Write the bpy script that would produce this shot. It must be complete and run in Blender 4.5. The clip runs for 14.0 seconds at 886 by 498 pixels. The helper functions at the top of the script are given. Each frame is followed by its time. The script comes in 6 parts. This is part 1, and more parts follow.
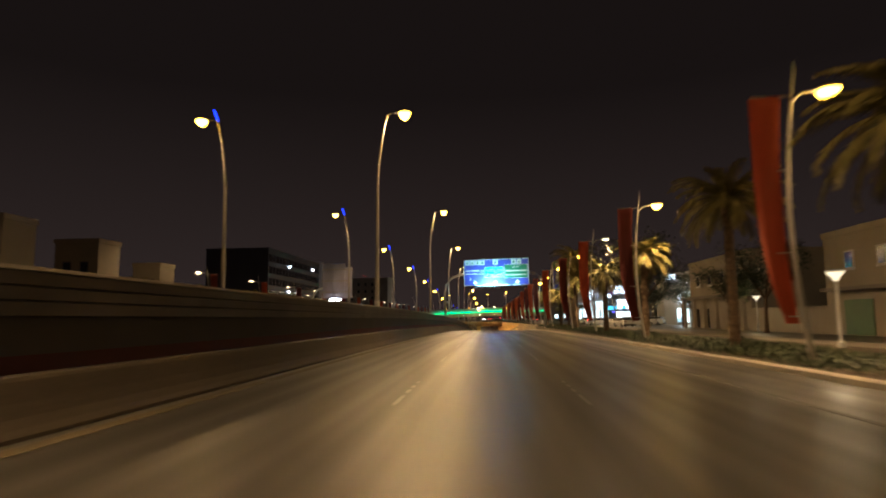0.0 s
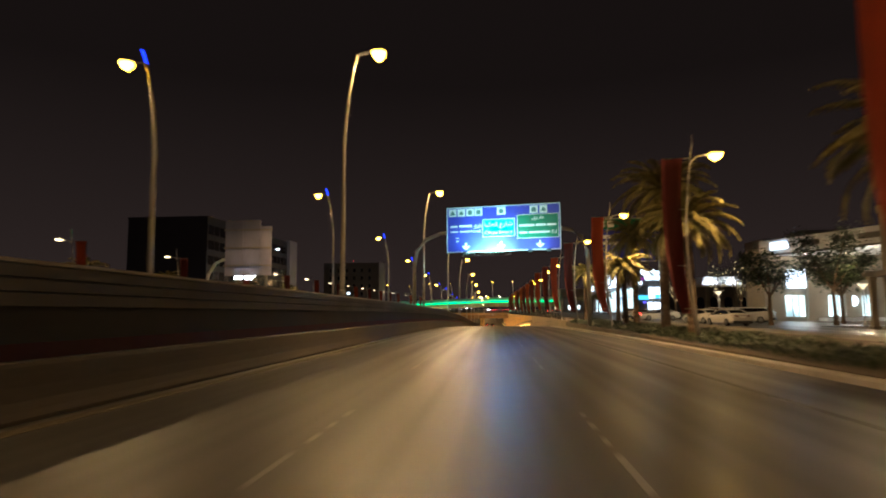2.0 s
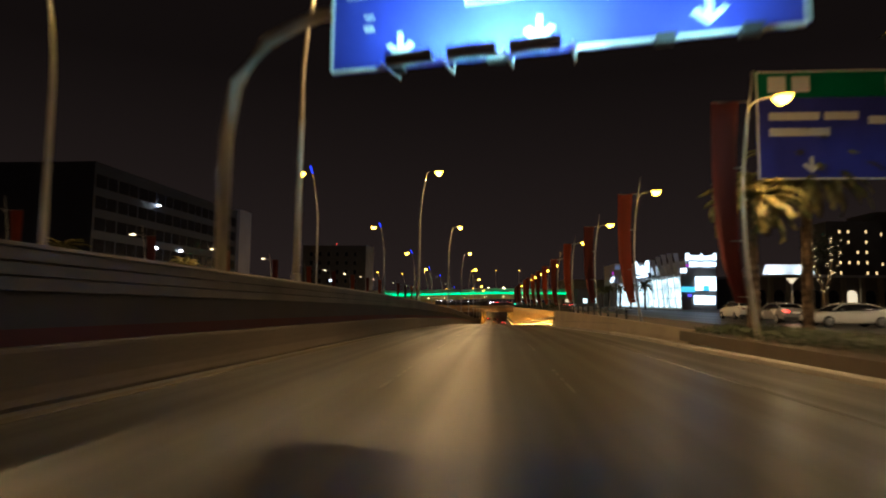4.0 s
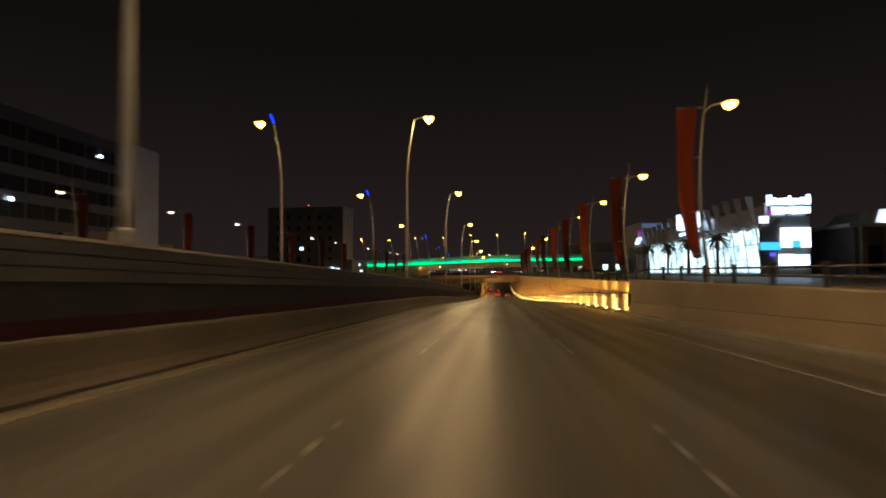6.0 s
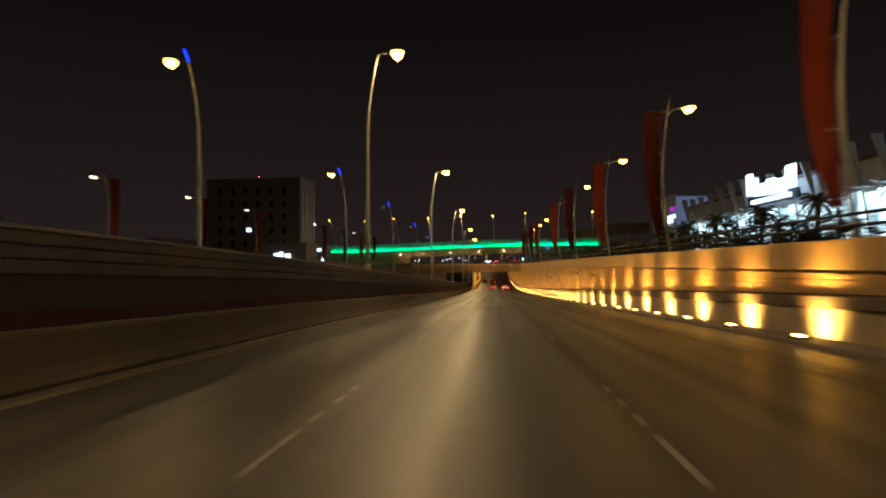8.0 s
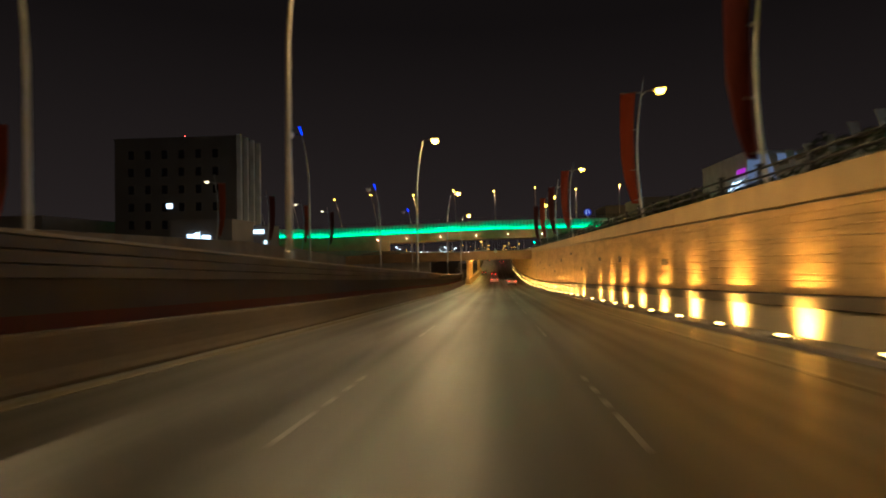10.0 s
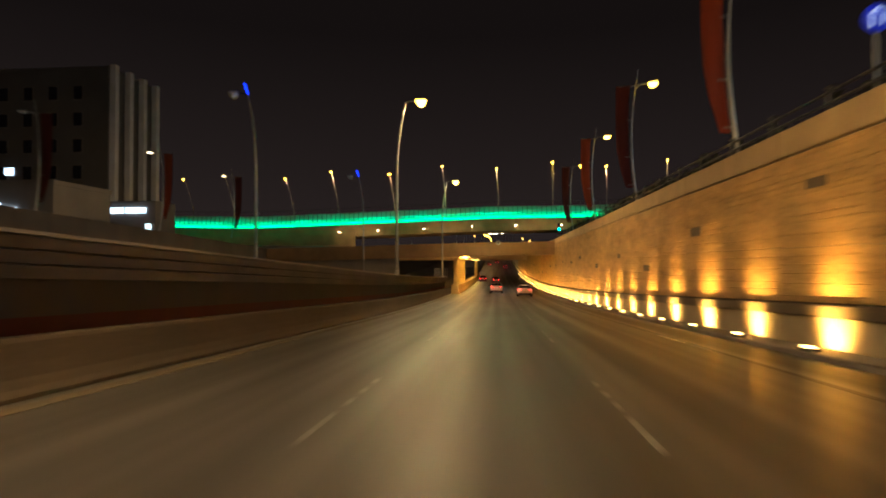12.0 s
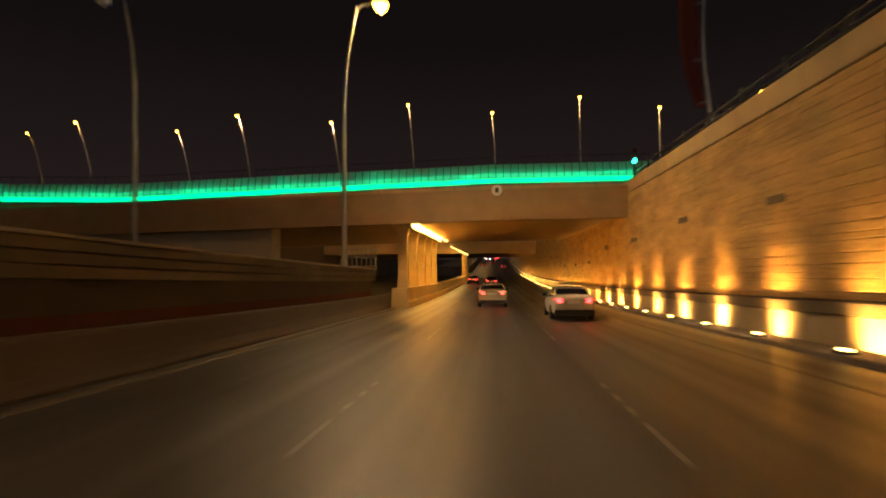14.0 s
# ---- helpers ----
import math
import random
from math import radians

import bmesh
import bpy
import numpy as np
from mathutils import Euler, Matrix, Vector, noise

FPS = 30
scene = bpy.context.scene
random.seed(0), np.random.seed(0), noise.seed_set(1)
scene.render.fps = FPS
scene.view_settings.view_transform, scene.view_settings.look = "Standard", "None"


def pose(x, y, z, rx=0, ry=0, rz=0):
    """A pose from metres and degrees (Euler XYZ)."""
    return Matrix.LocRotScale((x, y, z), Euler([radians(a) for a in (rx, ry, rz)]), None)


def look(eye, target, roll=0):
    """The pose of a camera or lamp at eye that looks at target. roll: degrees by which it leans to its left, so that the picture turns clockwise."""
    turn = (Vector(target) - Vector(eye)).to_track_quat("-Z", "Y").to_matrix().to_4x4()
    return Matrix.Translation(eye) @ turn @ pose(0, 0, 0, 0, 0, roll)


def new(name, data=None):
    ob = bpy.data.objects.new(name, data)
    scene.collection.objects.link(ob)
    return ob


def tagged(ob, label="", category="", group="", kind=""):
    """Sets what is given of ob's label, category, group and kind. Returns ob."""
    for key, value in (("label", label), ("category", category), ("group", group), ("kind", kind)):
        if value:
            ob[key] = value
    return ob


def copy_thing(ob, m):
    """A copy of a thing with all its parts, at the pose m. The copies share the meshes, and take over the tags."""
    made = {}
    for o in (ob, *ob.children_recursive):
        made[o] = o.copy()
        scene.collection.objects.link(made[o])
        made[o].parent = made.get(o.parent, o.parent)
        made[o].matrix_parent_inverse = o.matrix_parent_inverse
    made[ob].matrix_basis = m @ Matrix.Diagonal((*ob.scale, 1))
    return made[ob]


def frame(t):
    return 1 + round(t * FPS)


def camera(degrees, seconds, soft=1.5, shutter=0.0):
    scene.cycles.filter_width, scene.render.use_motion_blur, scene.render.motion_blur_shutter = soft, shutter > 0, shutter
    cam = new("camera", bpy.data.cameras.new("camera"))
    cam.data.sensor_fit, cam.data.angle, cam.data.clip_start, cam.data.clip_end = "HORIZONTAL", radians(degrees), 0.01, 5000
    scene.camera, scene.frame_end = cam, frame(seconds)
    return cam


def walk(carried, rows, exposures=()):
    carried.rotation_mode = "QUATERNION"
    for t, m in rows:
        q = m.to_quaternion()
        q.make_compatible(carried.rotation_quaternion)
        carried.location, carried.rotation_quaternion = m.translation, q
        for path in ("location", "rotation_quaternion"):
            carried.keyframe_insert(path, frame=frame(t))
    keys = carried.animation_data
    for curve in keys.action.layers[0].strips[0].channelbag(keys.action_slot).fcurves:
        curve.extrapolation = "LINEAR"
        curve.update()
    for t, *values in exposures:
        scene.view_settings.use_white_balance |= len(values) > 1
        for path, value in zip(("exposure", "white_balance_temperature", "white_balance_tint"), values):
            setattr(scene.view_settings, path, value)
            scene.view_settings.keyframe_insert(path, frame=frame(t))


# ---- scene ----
cam = camera(71.95, 14.0, soft=1.9, shutter=0.5)
# seconds, x, y, z, yaw, pitch, roll
PATH = [
    (0.0, 0.487, -5.659, 1.609, 4.167, 6.539, 0.703),
    (0.5, 0.636, 4.649, 1.615, 4.350, 5.904, 0.489),
    (1.0, 0.784, 15.040, 1.611, 4.498, 5.745, 0.604),
    (1.5, 0.909, 25.447, 1.609, 4.570, 5.632, 0.025),
    (2.0, 0.988, 35.737, 1.578, 4.664, 5.680, 0.370),
    (2.5, 1.019, 45.801, 1.539, 5.018, 6.099, -0.029),
    (3.0, 1.025, 55.973, 1.495, 5.174, 6.977, -0.317),
    (3.2, 1.030, 60.050, 1.462, 5.200, 5.420, -1.000),
    (5.3, 0.570, 105.220, 0.985, 4.700, 4.450, 0.430),
    (5.5, 0.581, 109.639, 0.941, 5.267, 2.660, 0.471),
    (6.0, 0.574, 120.790, 0.780, 5.114, 2.230, 0.464),
    (6.5, 0.582, 131.979, 0.501, 4.790, 3.122, 0.405),
    (7.0, 0.604, 143.303, 0.208, 4.534, 3.572, 0.320),
    (7.2, 0.616, 147.900, 0.086, 4.700, 2.420, 0.600),
    (9.3, 0.955, 195.700, -1.404, 4.850, 1.040, 0.300),
    (9.5, 0.957, 200.339, -1.580, 4.854, 1.214, 0.917),
    (10.0, 0.939, 212.079, -2.054, 4.957, 0.707, 0.762),
    (10.5, 0.906, 223.869, -2.541, 5.133, 0.609, 0.763),
    (11.0, 0.859, 235.625, -3.010, 5.472, 1.032, 1.062),
    (11.5, 0.807, 247.261, -3.469, 5.233, 0.552, 0.423),
    (12.0, 0.754, 258.993, -3.904, 5.122, 1.372, 0.194),
    (12.5, 0.712, 270.787, -4.340, 5.338, -0.209, 0.930),
    (13.0, 0.677, 282.765, -4.827, 5.043, 1.407, 0.525),
    (13.5, 0.649, 294.742, -5.291, 4.345, 2.153, 0.094),
    (14.0, 0.629, 306.543, -5.672, 4.760, 1.806, 0.365),
]
walk(cam, [(t, pose(x, y, z, 90 + pitch, roll, yaw)) for t, x, y, z, yaw, pitch, roll in PATH], exposures=[(0.0, 1.2, 6150, 8), (2.3, 1.0, 6150, 8), (3.2, 0.6, 6150, 8), (5.3, 0.6, 6000, 7), (7.2, 0.58, 5950, 5), (9.5, 0.75, 5650, 2), (10.3, 0.85, 5500, -1), (11.3, 0.99, 5650, 0), (12.3, 0.84, 6050, 7), (14.0, 0.73, 6300, 13)])

# ---- world and night sky ----
world = bpy.data.worlds.new("night")
scene.world = world
world.use_nodes = True
wn = world.node_tree
bg = wn.nodes["Background"]
tc = wn.nodes.new("ShaderNodeTexCoord")
sep = wn.nodes.new("ShaderNodeSeparateXYZ")
ramp = wn.nodes.new("ShaderNodeValToRGB")
wn.links.new(tc.outputs["Generated"], sep.inputs[0])
wn.links.new(sep.outputs["Z"], ramp.inputs[0])
wn.links.new(ramp.outputs[0], bg.inputs["Color"])
ramp.color_ramp.elements[0].color = (0.0125, 0.0084, 0.0076, 1)
ramp.color_ramp.elements[1].color = (0.0038, 0.0026, 0.0024, 1)
ramp.color_ramp.elements[1].position = 0.35
bg.inputs["Strength"].default_value = 1.0

MEDIAN_LAMP = 5000.0      # watts of one median street lamp
SIDE_LAMP = 1600.0
UPLIGHT = 720.0
SODIUM = (1.0, 0.61, 0.27)
AMBER = (1.0, 0.49, 0.08)


# ---- the road's long profile ----
KNOTS = [(-120, 0), (30, 0), (60, -0.13), (90, -0.38), (120, -0.81), (150, -1.57), (180, -2.40), (210, -3.57), (240, -4.80),
         (270, -5.92), (300, -7.05), (330, -7.87), (360, -8.35), (390, -8.50), (420, -8.40), (450, -8.0), (480, -7.3),
         (510, -6.3), (540, -5.1), (570, -3.9), (600, -2.7), (630, -1.6), (660, -0.7), (690, -0.2), (720, 0), (1500, 0)]


def road_z(y):
    ys = [k[0] for k in KNOTS]
    zs = [k[1] for k in KNOTS]
    i = max(0, min(len(ys) - 2, int(np.searchsorted(ys, y)) - 1))
    h = ys[i + 1] - ys[i]
    u = min(1.0, max(0.0, (y - ys[i]) / h))

    def slope(j):
        if j <= 0 or j >= len(ys) - 1:
            return 0.0
        return (zs[j + 1] - zs[j - 1]) / (ys[j + 1] - ys[j - 1])
    a, b = slope(i) * h, slope(i + 1) * h
    return ((2 * u ** 3 - 3 * u ** 2 + 1) * zs[i] + (u ** 3 - 2 * u ** 2 + u) * a
            + (3 * u ** 2 - 2 * u ** 3) * zs[i + 1] + (u ** 3 - u ** 2) * b)


# ---- materials ----
def mat(name, color, rough=0.7, metal=0.0, vary=0.25, scale=3.0, fine=40.0, bump=0.15, spec=0.5, dark=None, stretch=(1, 1, 1), island=0.0, dist=0.02):
    m = bpy.data.materials.new(name)
    m.use_nodes = True
    nt = m.node_tree
    b = nt.nodes["Principled BSDF"]
    co = nt.nodes.new("ShaderNodeTexCoord")
    mp = nt.nodes.new("ShaderNodeMapping")
    mp.inputs["Scale"].default_value = stretch
    geo = nt.nodes.new("ShaderNodeNewGeometry")
    nt.links.new(geo.outputs["Position"], mp.inputs[0])
    n1 = nt.nodes.new("ShaderNodeTexNoise")
    n1.inputs["Scale"].default_value = scale
    n1.inputs["Detail"].default_value = 6
    n2 = nt.nodes.new("ShaderNodeTexNoise")
    n2.inputs["Scale"].default_value = fine
    n2.inputs["Detail"].default_value = 3
    for n in (n1, n2):
        nt.links.new(mp.outputs[0], n.inputs["Vector"])
    mix = nt.nodes.new("ShaderNodeMix")
    mix.data_type = "RGBA"
    d = dark or tuple(c * (1 - vary) for c in color)
    l = tuple(min(1, c * (1 + vary * 0.6)) for c in color)
    mix.inputs["A"].default_value = (*d, 1)
    mix.inputs["B"].default_value = (*l, 1)
    ad = nt.nodes.new("ShaderNodeMath")
    ad.operation = "MULTIPLY_ADD"
    nt.links.new(n2.outputs[0], ad.inputs[0])
    ad.inputs[1].default_value = 0.45
    nt.links.new(n1.outputs[0], ad.inputs[2])
    mr = nt.nodes.new("ShaderNodeMapRange")
    mr.inputs["From Min"].default_value, mr.inputs["From Max"].default_value = 0.42, 1.02
    nt.links.new(ad.outputs[0], mr.inputs[0])
    fac = mr.outputs[0]
    if island:
        oi = nt.nodes.new("ShaderNodeObjectInfo")
        ma = nt.nodes.new("ShaderNodeMath")
        ma.operation = "MULTIPLY_ADD"
        nt.links.new(oi.outputs["Random"], ma.inputs[0])
        ma.inputs[1].default_value = island
        nt.links.new(fac, ma.inputs[2])
        sb = nt.nodes.new("ShaderNodeMath")
        sb.operation = "SUBTRACT"
        sb.use_clamp = True
        nt.links.new(ma.outputs[0], sb.inputs[0])
        sb.inputs[1].default_value = island / 2
        fac = sb.outputs[0]
    nt.links.new(fac, mix.inputs["Factor"])
    nt.links.new(mix.outputs["Result"], b.inputs["Base Color"])
    b.inputs["Metallic"].default_value = metal
    b.inputs["Specular IOR Level"].default_value = spec
    r2 = nt.nodes.new("ShaderNodeMapRange")
    r2.inputs["To Min"].default_value, r2.inputs["To Max"].default_value = max(0.03, rough - 0.12), min(1, rough + 0.12)
    nt.links.new(n1.outputs[0], r2.inputs[0])
    nt.links.new(r2.outputs[0], b.inputs["Roughness"])
    if bump:
        bp = nt.nodes.new("ShaderNodeBump")
        bp.inputs["Strength"].default_value = bump
        bp.inputs["Distance"].default_value = dist
        nt.links.new(ad.outputs[0], bp.inputs["Height"])
        nt.links.new(bp.outputs[0], b.inputs["Normal"])
    return m


def glow(name, color, strength):
    m = bpy.data.materials.new(name)
    m.use_nodes = True
    b = m.node_tree.nodes["Principled BSDF"]
    b.inputs["Base Color"].default_value = (*[min(0.8, c) for c in color], 1)
    b.inputs["Emission Color"].default_value = (*color, 1)
    b.inputs["Emission Strength"].default_value = strength
    b.inputs["Roughness"].default_value = 0.3
    return m


def asphalt_material():
    m = mat("asphalt", (0.060, 0.056, 0.052), rough=0.42, vary=0.35, scale=0.8, fine=70, bump=0.2, spec=0.6, stretch=(1, 0.10, 1))
    # long polished wheel tracks and oil-darkened strips
    nt = m.node_tree
    b = nt.nodes["Principled BSDF"]
    geo = nt.nodes.new("ShaderNodeNewGeometry")
    mp = nt.nodes.new("ShaderNodeMapping")
    mp.inputs["Scale"].default_value = (1.0, 0.008, 0.0)
    nz = nt.nodes.new("ShaderNodeTexNoise")
    nz.inputs["Scale"].default_value = 1.15
    nz.inputs["Detail"].default_value = 1.5
    nt.links.new(geo.outputs["Position"], mp.inputs[0])
    nt.links.new(mp.outputs[0], nz.inputs["Vector"])
    tone = nt.nodes.new("ShaderNodeMapRange")
    tone.inputs["From Min"].default_value, tone.inputs["From Max"].default_value = 0.32, 0.68
    tone.inputs["To Min"].default_value, tone.inputs["To Max"].default_value = 0.62, 1.25
    nt.links.new(nz.outputs[0], tone.inputs[0])
    mul = nt.nodes.new("ShaderNodeMix")
    mul.data_type, mul.blend_type = "RGBA", "MULTIPLY"
    mul.inputs["Factor"].default_value = 1.0
    nt.links.new(b.inputs["Base Color"].links[0].from_socket, mul.inputs["A"])
    nt.links.new(tone.outputs[0], mul.inputs["B"])
    nt.links.new(mul.outputs["Result"], b.inputs["Base Color"])
    ro = nt.nodes.new("ShaderNodeMath")
    ro.operation = "MULTIPLY"
    nt.links.new(b.inputs["Roughness"].links[0].from_socket, ro.inputs[0])
    gloss = nt.nodes.new("ShaderNodeMapRange")
    gloss.inputs["From Min"].default_value, gloss.inputs["From Max"].default_value = 0.32, 0.68
    gloss.inputs["To Min"].default_value, gloss.inputs["To Max"].default_value = 1.12, 0.78
    nt.links.new(nz.outputs[0], gloss.inputs[0])
    nt.links.new(gloss.outputs[0], ro.inputs[1])
    nt.links.new(ro.outputs[0], b.inputs["Roughness"])
    return m


ASPHALT = asphalt_material()
PAVING = mat("paving", (0.26, 0.23, 0.19), 0.8, scale=0.8, bump=0.2)
SOIL = mat("soil", (0.10, 0.075, 0.05), 0.95, scale=0.5, fine=12, bump=0.8)
CONCRETE = mat("concrete", (0.34, 0.30, 0.25), 0.75, scale=0.6, fine=25, bump=0.2, stretch=(1, 1, 0.5))
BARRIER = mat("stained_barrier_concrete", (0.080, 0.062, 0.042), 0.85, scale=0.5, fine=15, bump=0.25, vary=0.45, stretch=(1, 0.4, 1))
PLAINWALL = mat("plain_brown_concrete", (0.25, 0.19, 0.125), 0.75, scale=0.5, fine=20, bump=0.25, vary=0.4, stretch=(1, 0.5, 1))
WESTWALL = mat("dusty_wall_concrete", (0.20, 0.15, 0.105), 0.8, scale=0.4, fine=20, bump=0.25, vary=0.35, stretch=(1, 1, 0.4))
BEAM = mat("brown_bridge_concrete", (0.30, 0.19, 0.09), 0.75, scale=0.6, fine=25, bump=0.2, vary=0.3)
SOFFIT = mat("warm_soffit_concrete", (0.46, 0.31, 0.16), 0.75, scale=0.6, fine=25, bump=0.2, vary=0.25)
COLUMN = mat("ochre_column_plaster", (0.68, 0.48, 0.19), 0.6, scale=0.9, fine=25, bump=0.2, vary=0.25)
GRIMY = mat("grimy_concrete", (0.185, 0.165, 0.145), 0.8, scale=0.4, fine=18, bump=0.25, vary=0.45, stretch=(1, 1, 0.4))
DARK = mat("recess_shade", (0.090, 0.080, 0.074), 0.9, scale=0.6, bump=0.2)
MAROON = mat("maroon_paint", (0.105, 0.020, 0.018), 0.75, scale=0.7, bump=0.1)
STONE = mat("rough_stone", (0.45, 0.28, 0.105), 0.85, scale=1.1, fine=6, bump=0.6, vary=0.42, stretch=(1, 0.5, 2.0), island=0.22, dist=0.10)
COPING = mat("coping_stone", (0.40, 0.275, 0.125), 0.75, scale=0.7, fine=20, bump=0.25, island=0.2)
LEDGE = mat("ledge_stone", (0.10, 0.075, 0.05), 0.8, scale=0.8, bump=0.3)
PLASTER = mat("plaster_panel", (0.34, 0.265, 0.165), 0.7, scale=0.8, bump=0.15)
STEEL = mat("galvanised_steel", (0.42, 0.40, 0.37), 0.45, metal=0.7, scale=2, fine=30, bump=0.05, stretch=(1, 1, 0.3))
GUARDSTEEL = mat("pale_guard_steel", (0.26, 0.235, 0.2), 0.55, scale=2, fine=30, bump=0.05)
DARKSTEEL = mat("dark_steel", (0.05, 0.05, 0.055), 0.5, metal=0.6, scale=2, bump=0.05)
PAINT = mat("road_paint", (0.22, 0.215, 0.205), 0.4, spec=0.62, vary=0.5, scale=2.5, fine=30, bump=0.3, dark=(0.09, 0.085, 0.08))
FADED = mat("faded_road_paint", (0.15, 0.145, 0.135), 0.7, vary=0.5, scale=1.2, fine=20, bump=0.3, dark=(0.075, 0.07, 0.065))
YELLOW = mat("yellow_road_paint", (0.11, 0.085, 0.045), 0.6, vary=0.5, scale=1.5, fine=20, bump=0.3, dark=(0.065, 0.055, 0.045))
RED = mat("red_fabric", (0.36, 0.072, 0.028), 0.8, scale=1.2, fine=60, bump=0.3, vary=0.3, stretch=(1, 1, 0.3))
DARKRED = mat("maroon_fabric", (0.15, 0.026, 0.021), 0.8, scale=1.2, fine=60, bump=0.3, vary=0.3, stretch=(1, 1, 0.3))
TRUNK = mat("palm_bark", (0.105, 0.07, 0.042), 0.95, scale=3, fine=14, bump=1.0, vary=0.5, stretch=(1, 1, 2.5))
FROND = mat("palm_leaf", (0.17, 0.15, 0.045), 0.55, scale=1.5, fine=20, bump=0.1, vary=0.4, island=0.3)
HEDGE = mat("hedge_leaf", (0.030, 0.044, 0.014), 0.6, scale=2, fine=20, bump=0.1, vary=0.5)
BLUE = mat("blue_sign_sheet", (0.045, 0.055, 0.40), 0.35, scale=1.5, fine=15, bump=0.0, vary=0.15)
GREEN = mat("green_sign_sheet", (0.0, 0.17, 0.085), 0.35, scale=1.5, fine=15, bump=0.0, vary=0.15)
TEAL = mat("teal_sign_sheet", (0.0, 0.36, 0.34), 0.35, scale=1.5, fine=15, bump=0.0, vary=0.12)
ICON = mat("faded_icon_sheet", (0.10, 0.20, 0.17), 0.4, scale=2, bump=0.0, vary=0.2)
WHITE = mat("white_sheet", (0.75, 0.76, 0.74), 0.4, scale=2, bump=0.0, vary=0.1)
GREYBACK = mat("sign_back_aluminium", (0.40, 0.41, 0.56), 0.5, metal=0.3, scale=0.8, bump=0.05, stretch=(1, 1, 0.4))
FACADE = mat("dusty_render", (0.26, 0.225, 0.175), 0.85, scale=0.3, fine=10, bump=0.15)
FACADE_DARK = mat("dark_facade", (0.17, 0.15, 0.135), 0.8, scale=0.3, fine=10, bump=0.1)
FACADE_TOWER = mat("dark_tower_cladding", (0.11, 0.10, 0.094), 0.7, scale=0.3, fine=10, bump=0.1)
FACADE_PALE = mat("pale_facade", (0.58, 0.58, 0.60), 0.75, scale=0.3, fine=8, bump=0.1)
FACADE_BLUE = mat("bluish_dark_cladding", (0.022, 0.025, 0.046), 0.5, scale=0.3, fine=8, bump=0.05)
FACADE_SLATE = mat("slate_blue_cladding", (0.34, 0.35, 0.46), 0.7, scale=0.3, fine=8, bump=0.1, vary=0.15)
GREENTINT = mat("green_light_tint", (0.07, 0.13, 0.06), 0.5, scale=1.0, fine=20, bump=0.1)
GLASS = mat("dark_glass", (0.012, 0.012, 0.015), 0.12, scale=1, bump=0.0, vary=0.2)
CARWHITE = mat("white_car_paint", (0.55, 0.53, 0.50), 0.22, scale=1.5, fine=40, bump=0.0, vary=0.06)
CARSILVER = mat("silver_car_paint", (0.34, 0.34, 0.35), 0.25, metal=0.5, scale=1.5, bump=0.0, vary=0.08)
CARDARK = mat("dark_car_paint", (0.03, 0.03, 0.035), 0.2, scale=1.5, bump=0.0, vary=0.1)
RUBBER = mat("tyre_rubber", (0.018, 0.017, 0.016), 0.85, scale=4, bump=0.2)
TRIM = mat("black_trim", (0.02, 0.02, 0.02), 0.5, scale=3, bump=0.05)
CHROME = mat("chrome", (0.6, 0.6, 0.6), 0.15, metal=1.0, scale=3, bump=0.0, vary=0.1)
RIBSTEEL = mat("grey_rib_steel", (0.22, 0.23, 0.225), 0.6, scale=1.5, bump=0.05)
RIB = mat("white_rib_panel", (0.62, 0.64, 0.62), 0.6, scale=0.8, bump=0.1, vary=0.15)

SODIUM_GLOW = glow("sodium_lens", (1.0, 0.50, 0.028), 22)
AMBER_GLOW = glow("amber_lens", (1.0, 0.60, 0.14), 11)
BLUE_GLOW = glow("blue_led", (0.01, 0.03, 1.0), 2.2)
FLOOD_GLOW = glow("floodlight_lens", (0.55, 0.95, 1.0), 1.6)
WHITE_GLOW = glow("white_led", (0.80, 0.90, 1.0), 18)
SIGN_GLOW = glow("lit_shop_sign", (0.66, 0.82, 1.0), 1.9)
SHOP_GLOW = glow("lit_shop_window", (0.62, 0.88, 1.0), 1.5)
nt = SHOP_GLOW.node_tree
geo = nt.nodes.new("ShaderNodeNewGeometry")
nz = nt.nodes.new("ShaderNodeTexNoise")
nz.inputs["Scale"].default_value = 0.45
nz.inputs["Detail"].default_value = 4
rp = nt.nodes.new("ShaderNodeValToRGB")
rp.color_ramp.elements[0].position, rp.color_ramp.elements[1].position = 0.36, 0.62
rp.color_ramp.elements[0].color, rp.color_ramp.elements[1].color = (0.10, 0.17, 0.21, 1), (0.75, 0.95, 1.0, 1)
nt.links.new(geo.outputs["Position"], nz.inputs["Vector"])
nt.links.new(nz.outputs[0], rp.inputs[0])
nt.links.new(rp.outputs[0], nt.nodes["Principled BSDF"].inputs["Emission Color"])
BLUE_FRONT = glow("blue_front_own_glow", (0.30, 0.38, 0.62), 0.17)
SHADED_GLOW = glow("shaded_lamp_lens", (1.0, 0.78, 0.45), 3)
BRIGHT_WARM = glow("warm_white_lens", (1.0, 0.72, 0.40), 14)
DISTANT_GLOW = glow("distant_sodium_lens", (1.0, 0.5, 0.08), 5)
MAGENTA_GLOW = glow("magenta_sign", (0.75, 0.04, 0.9), 0.3)
CYAN_GLOW = glow("cyan_sign", (0.10, 0.62, 1.0), 0.8)
VIOLET_GLOW = glow("violet_sign", (0.14, 0.10, 1.0), 0.9)
SIGNAL_GREEN = glow("green_signal_lens", (0.02, 1.0, 0.55), 9)
TURN_BLUE = glow("blue_sign_own_glow", (0.012, 0.03, 0.6), 0.12)
TURN_WHITE = glow("sign_arrow_own_glow", (0.5, 0.62, 1.0), 0.5)
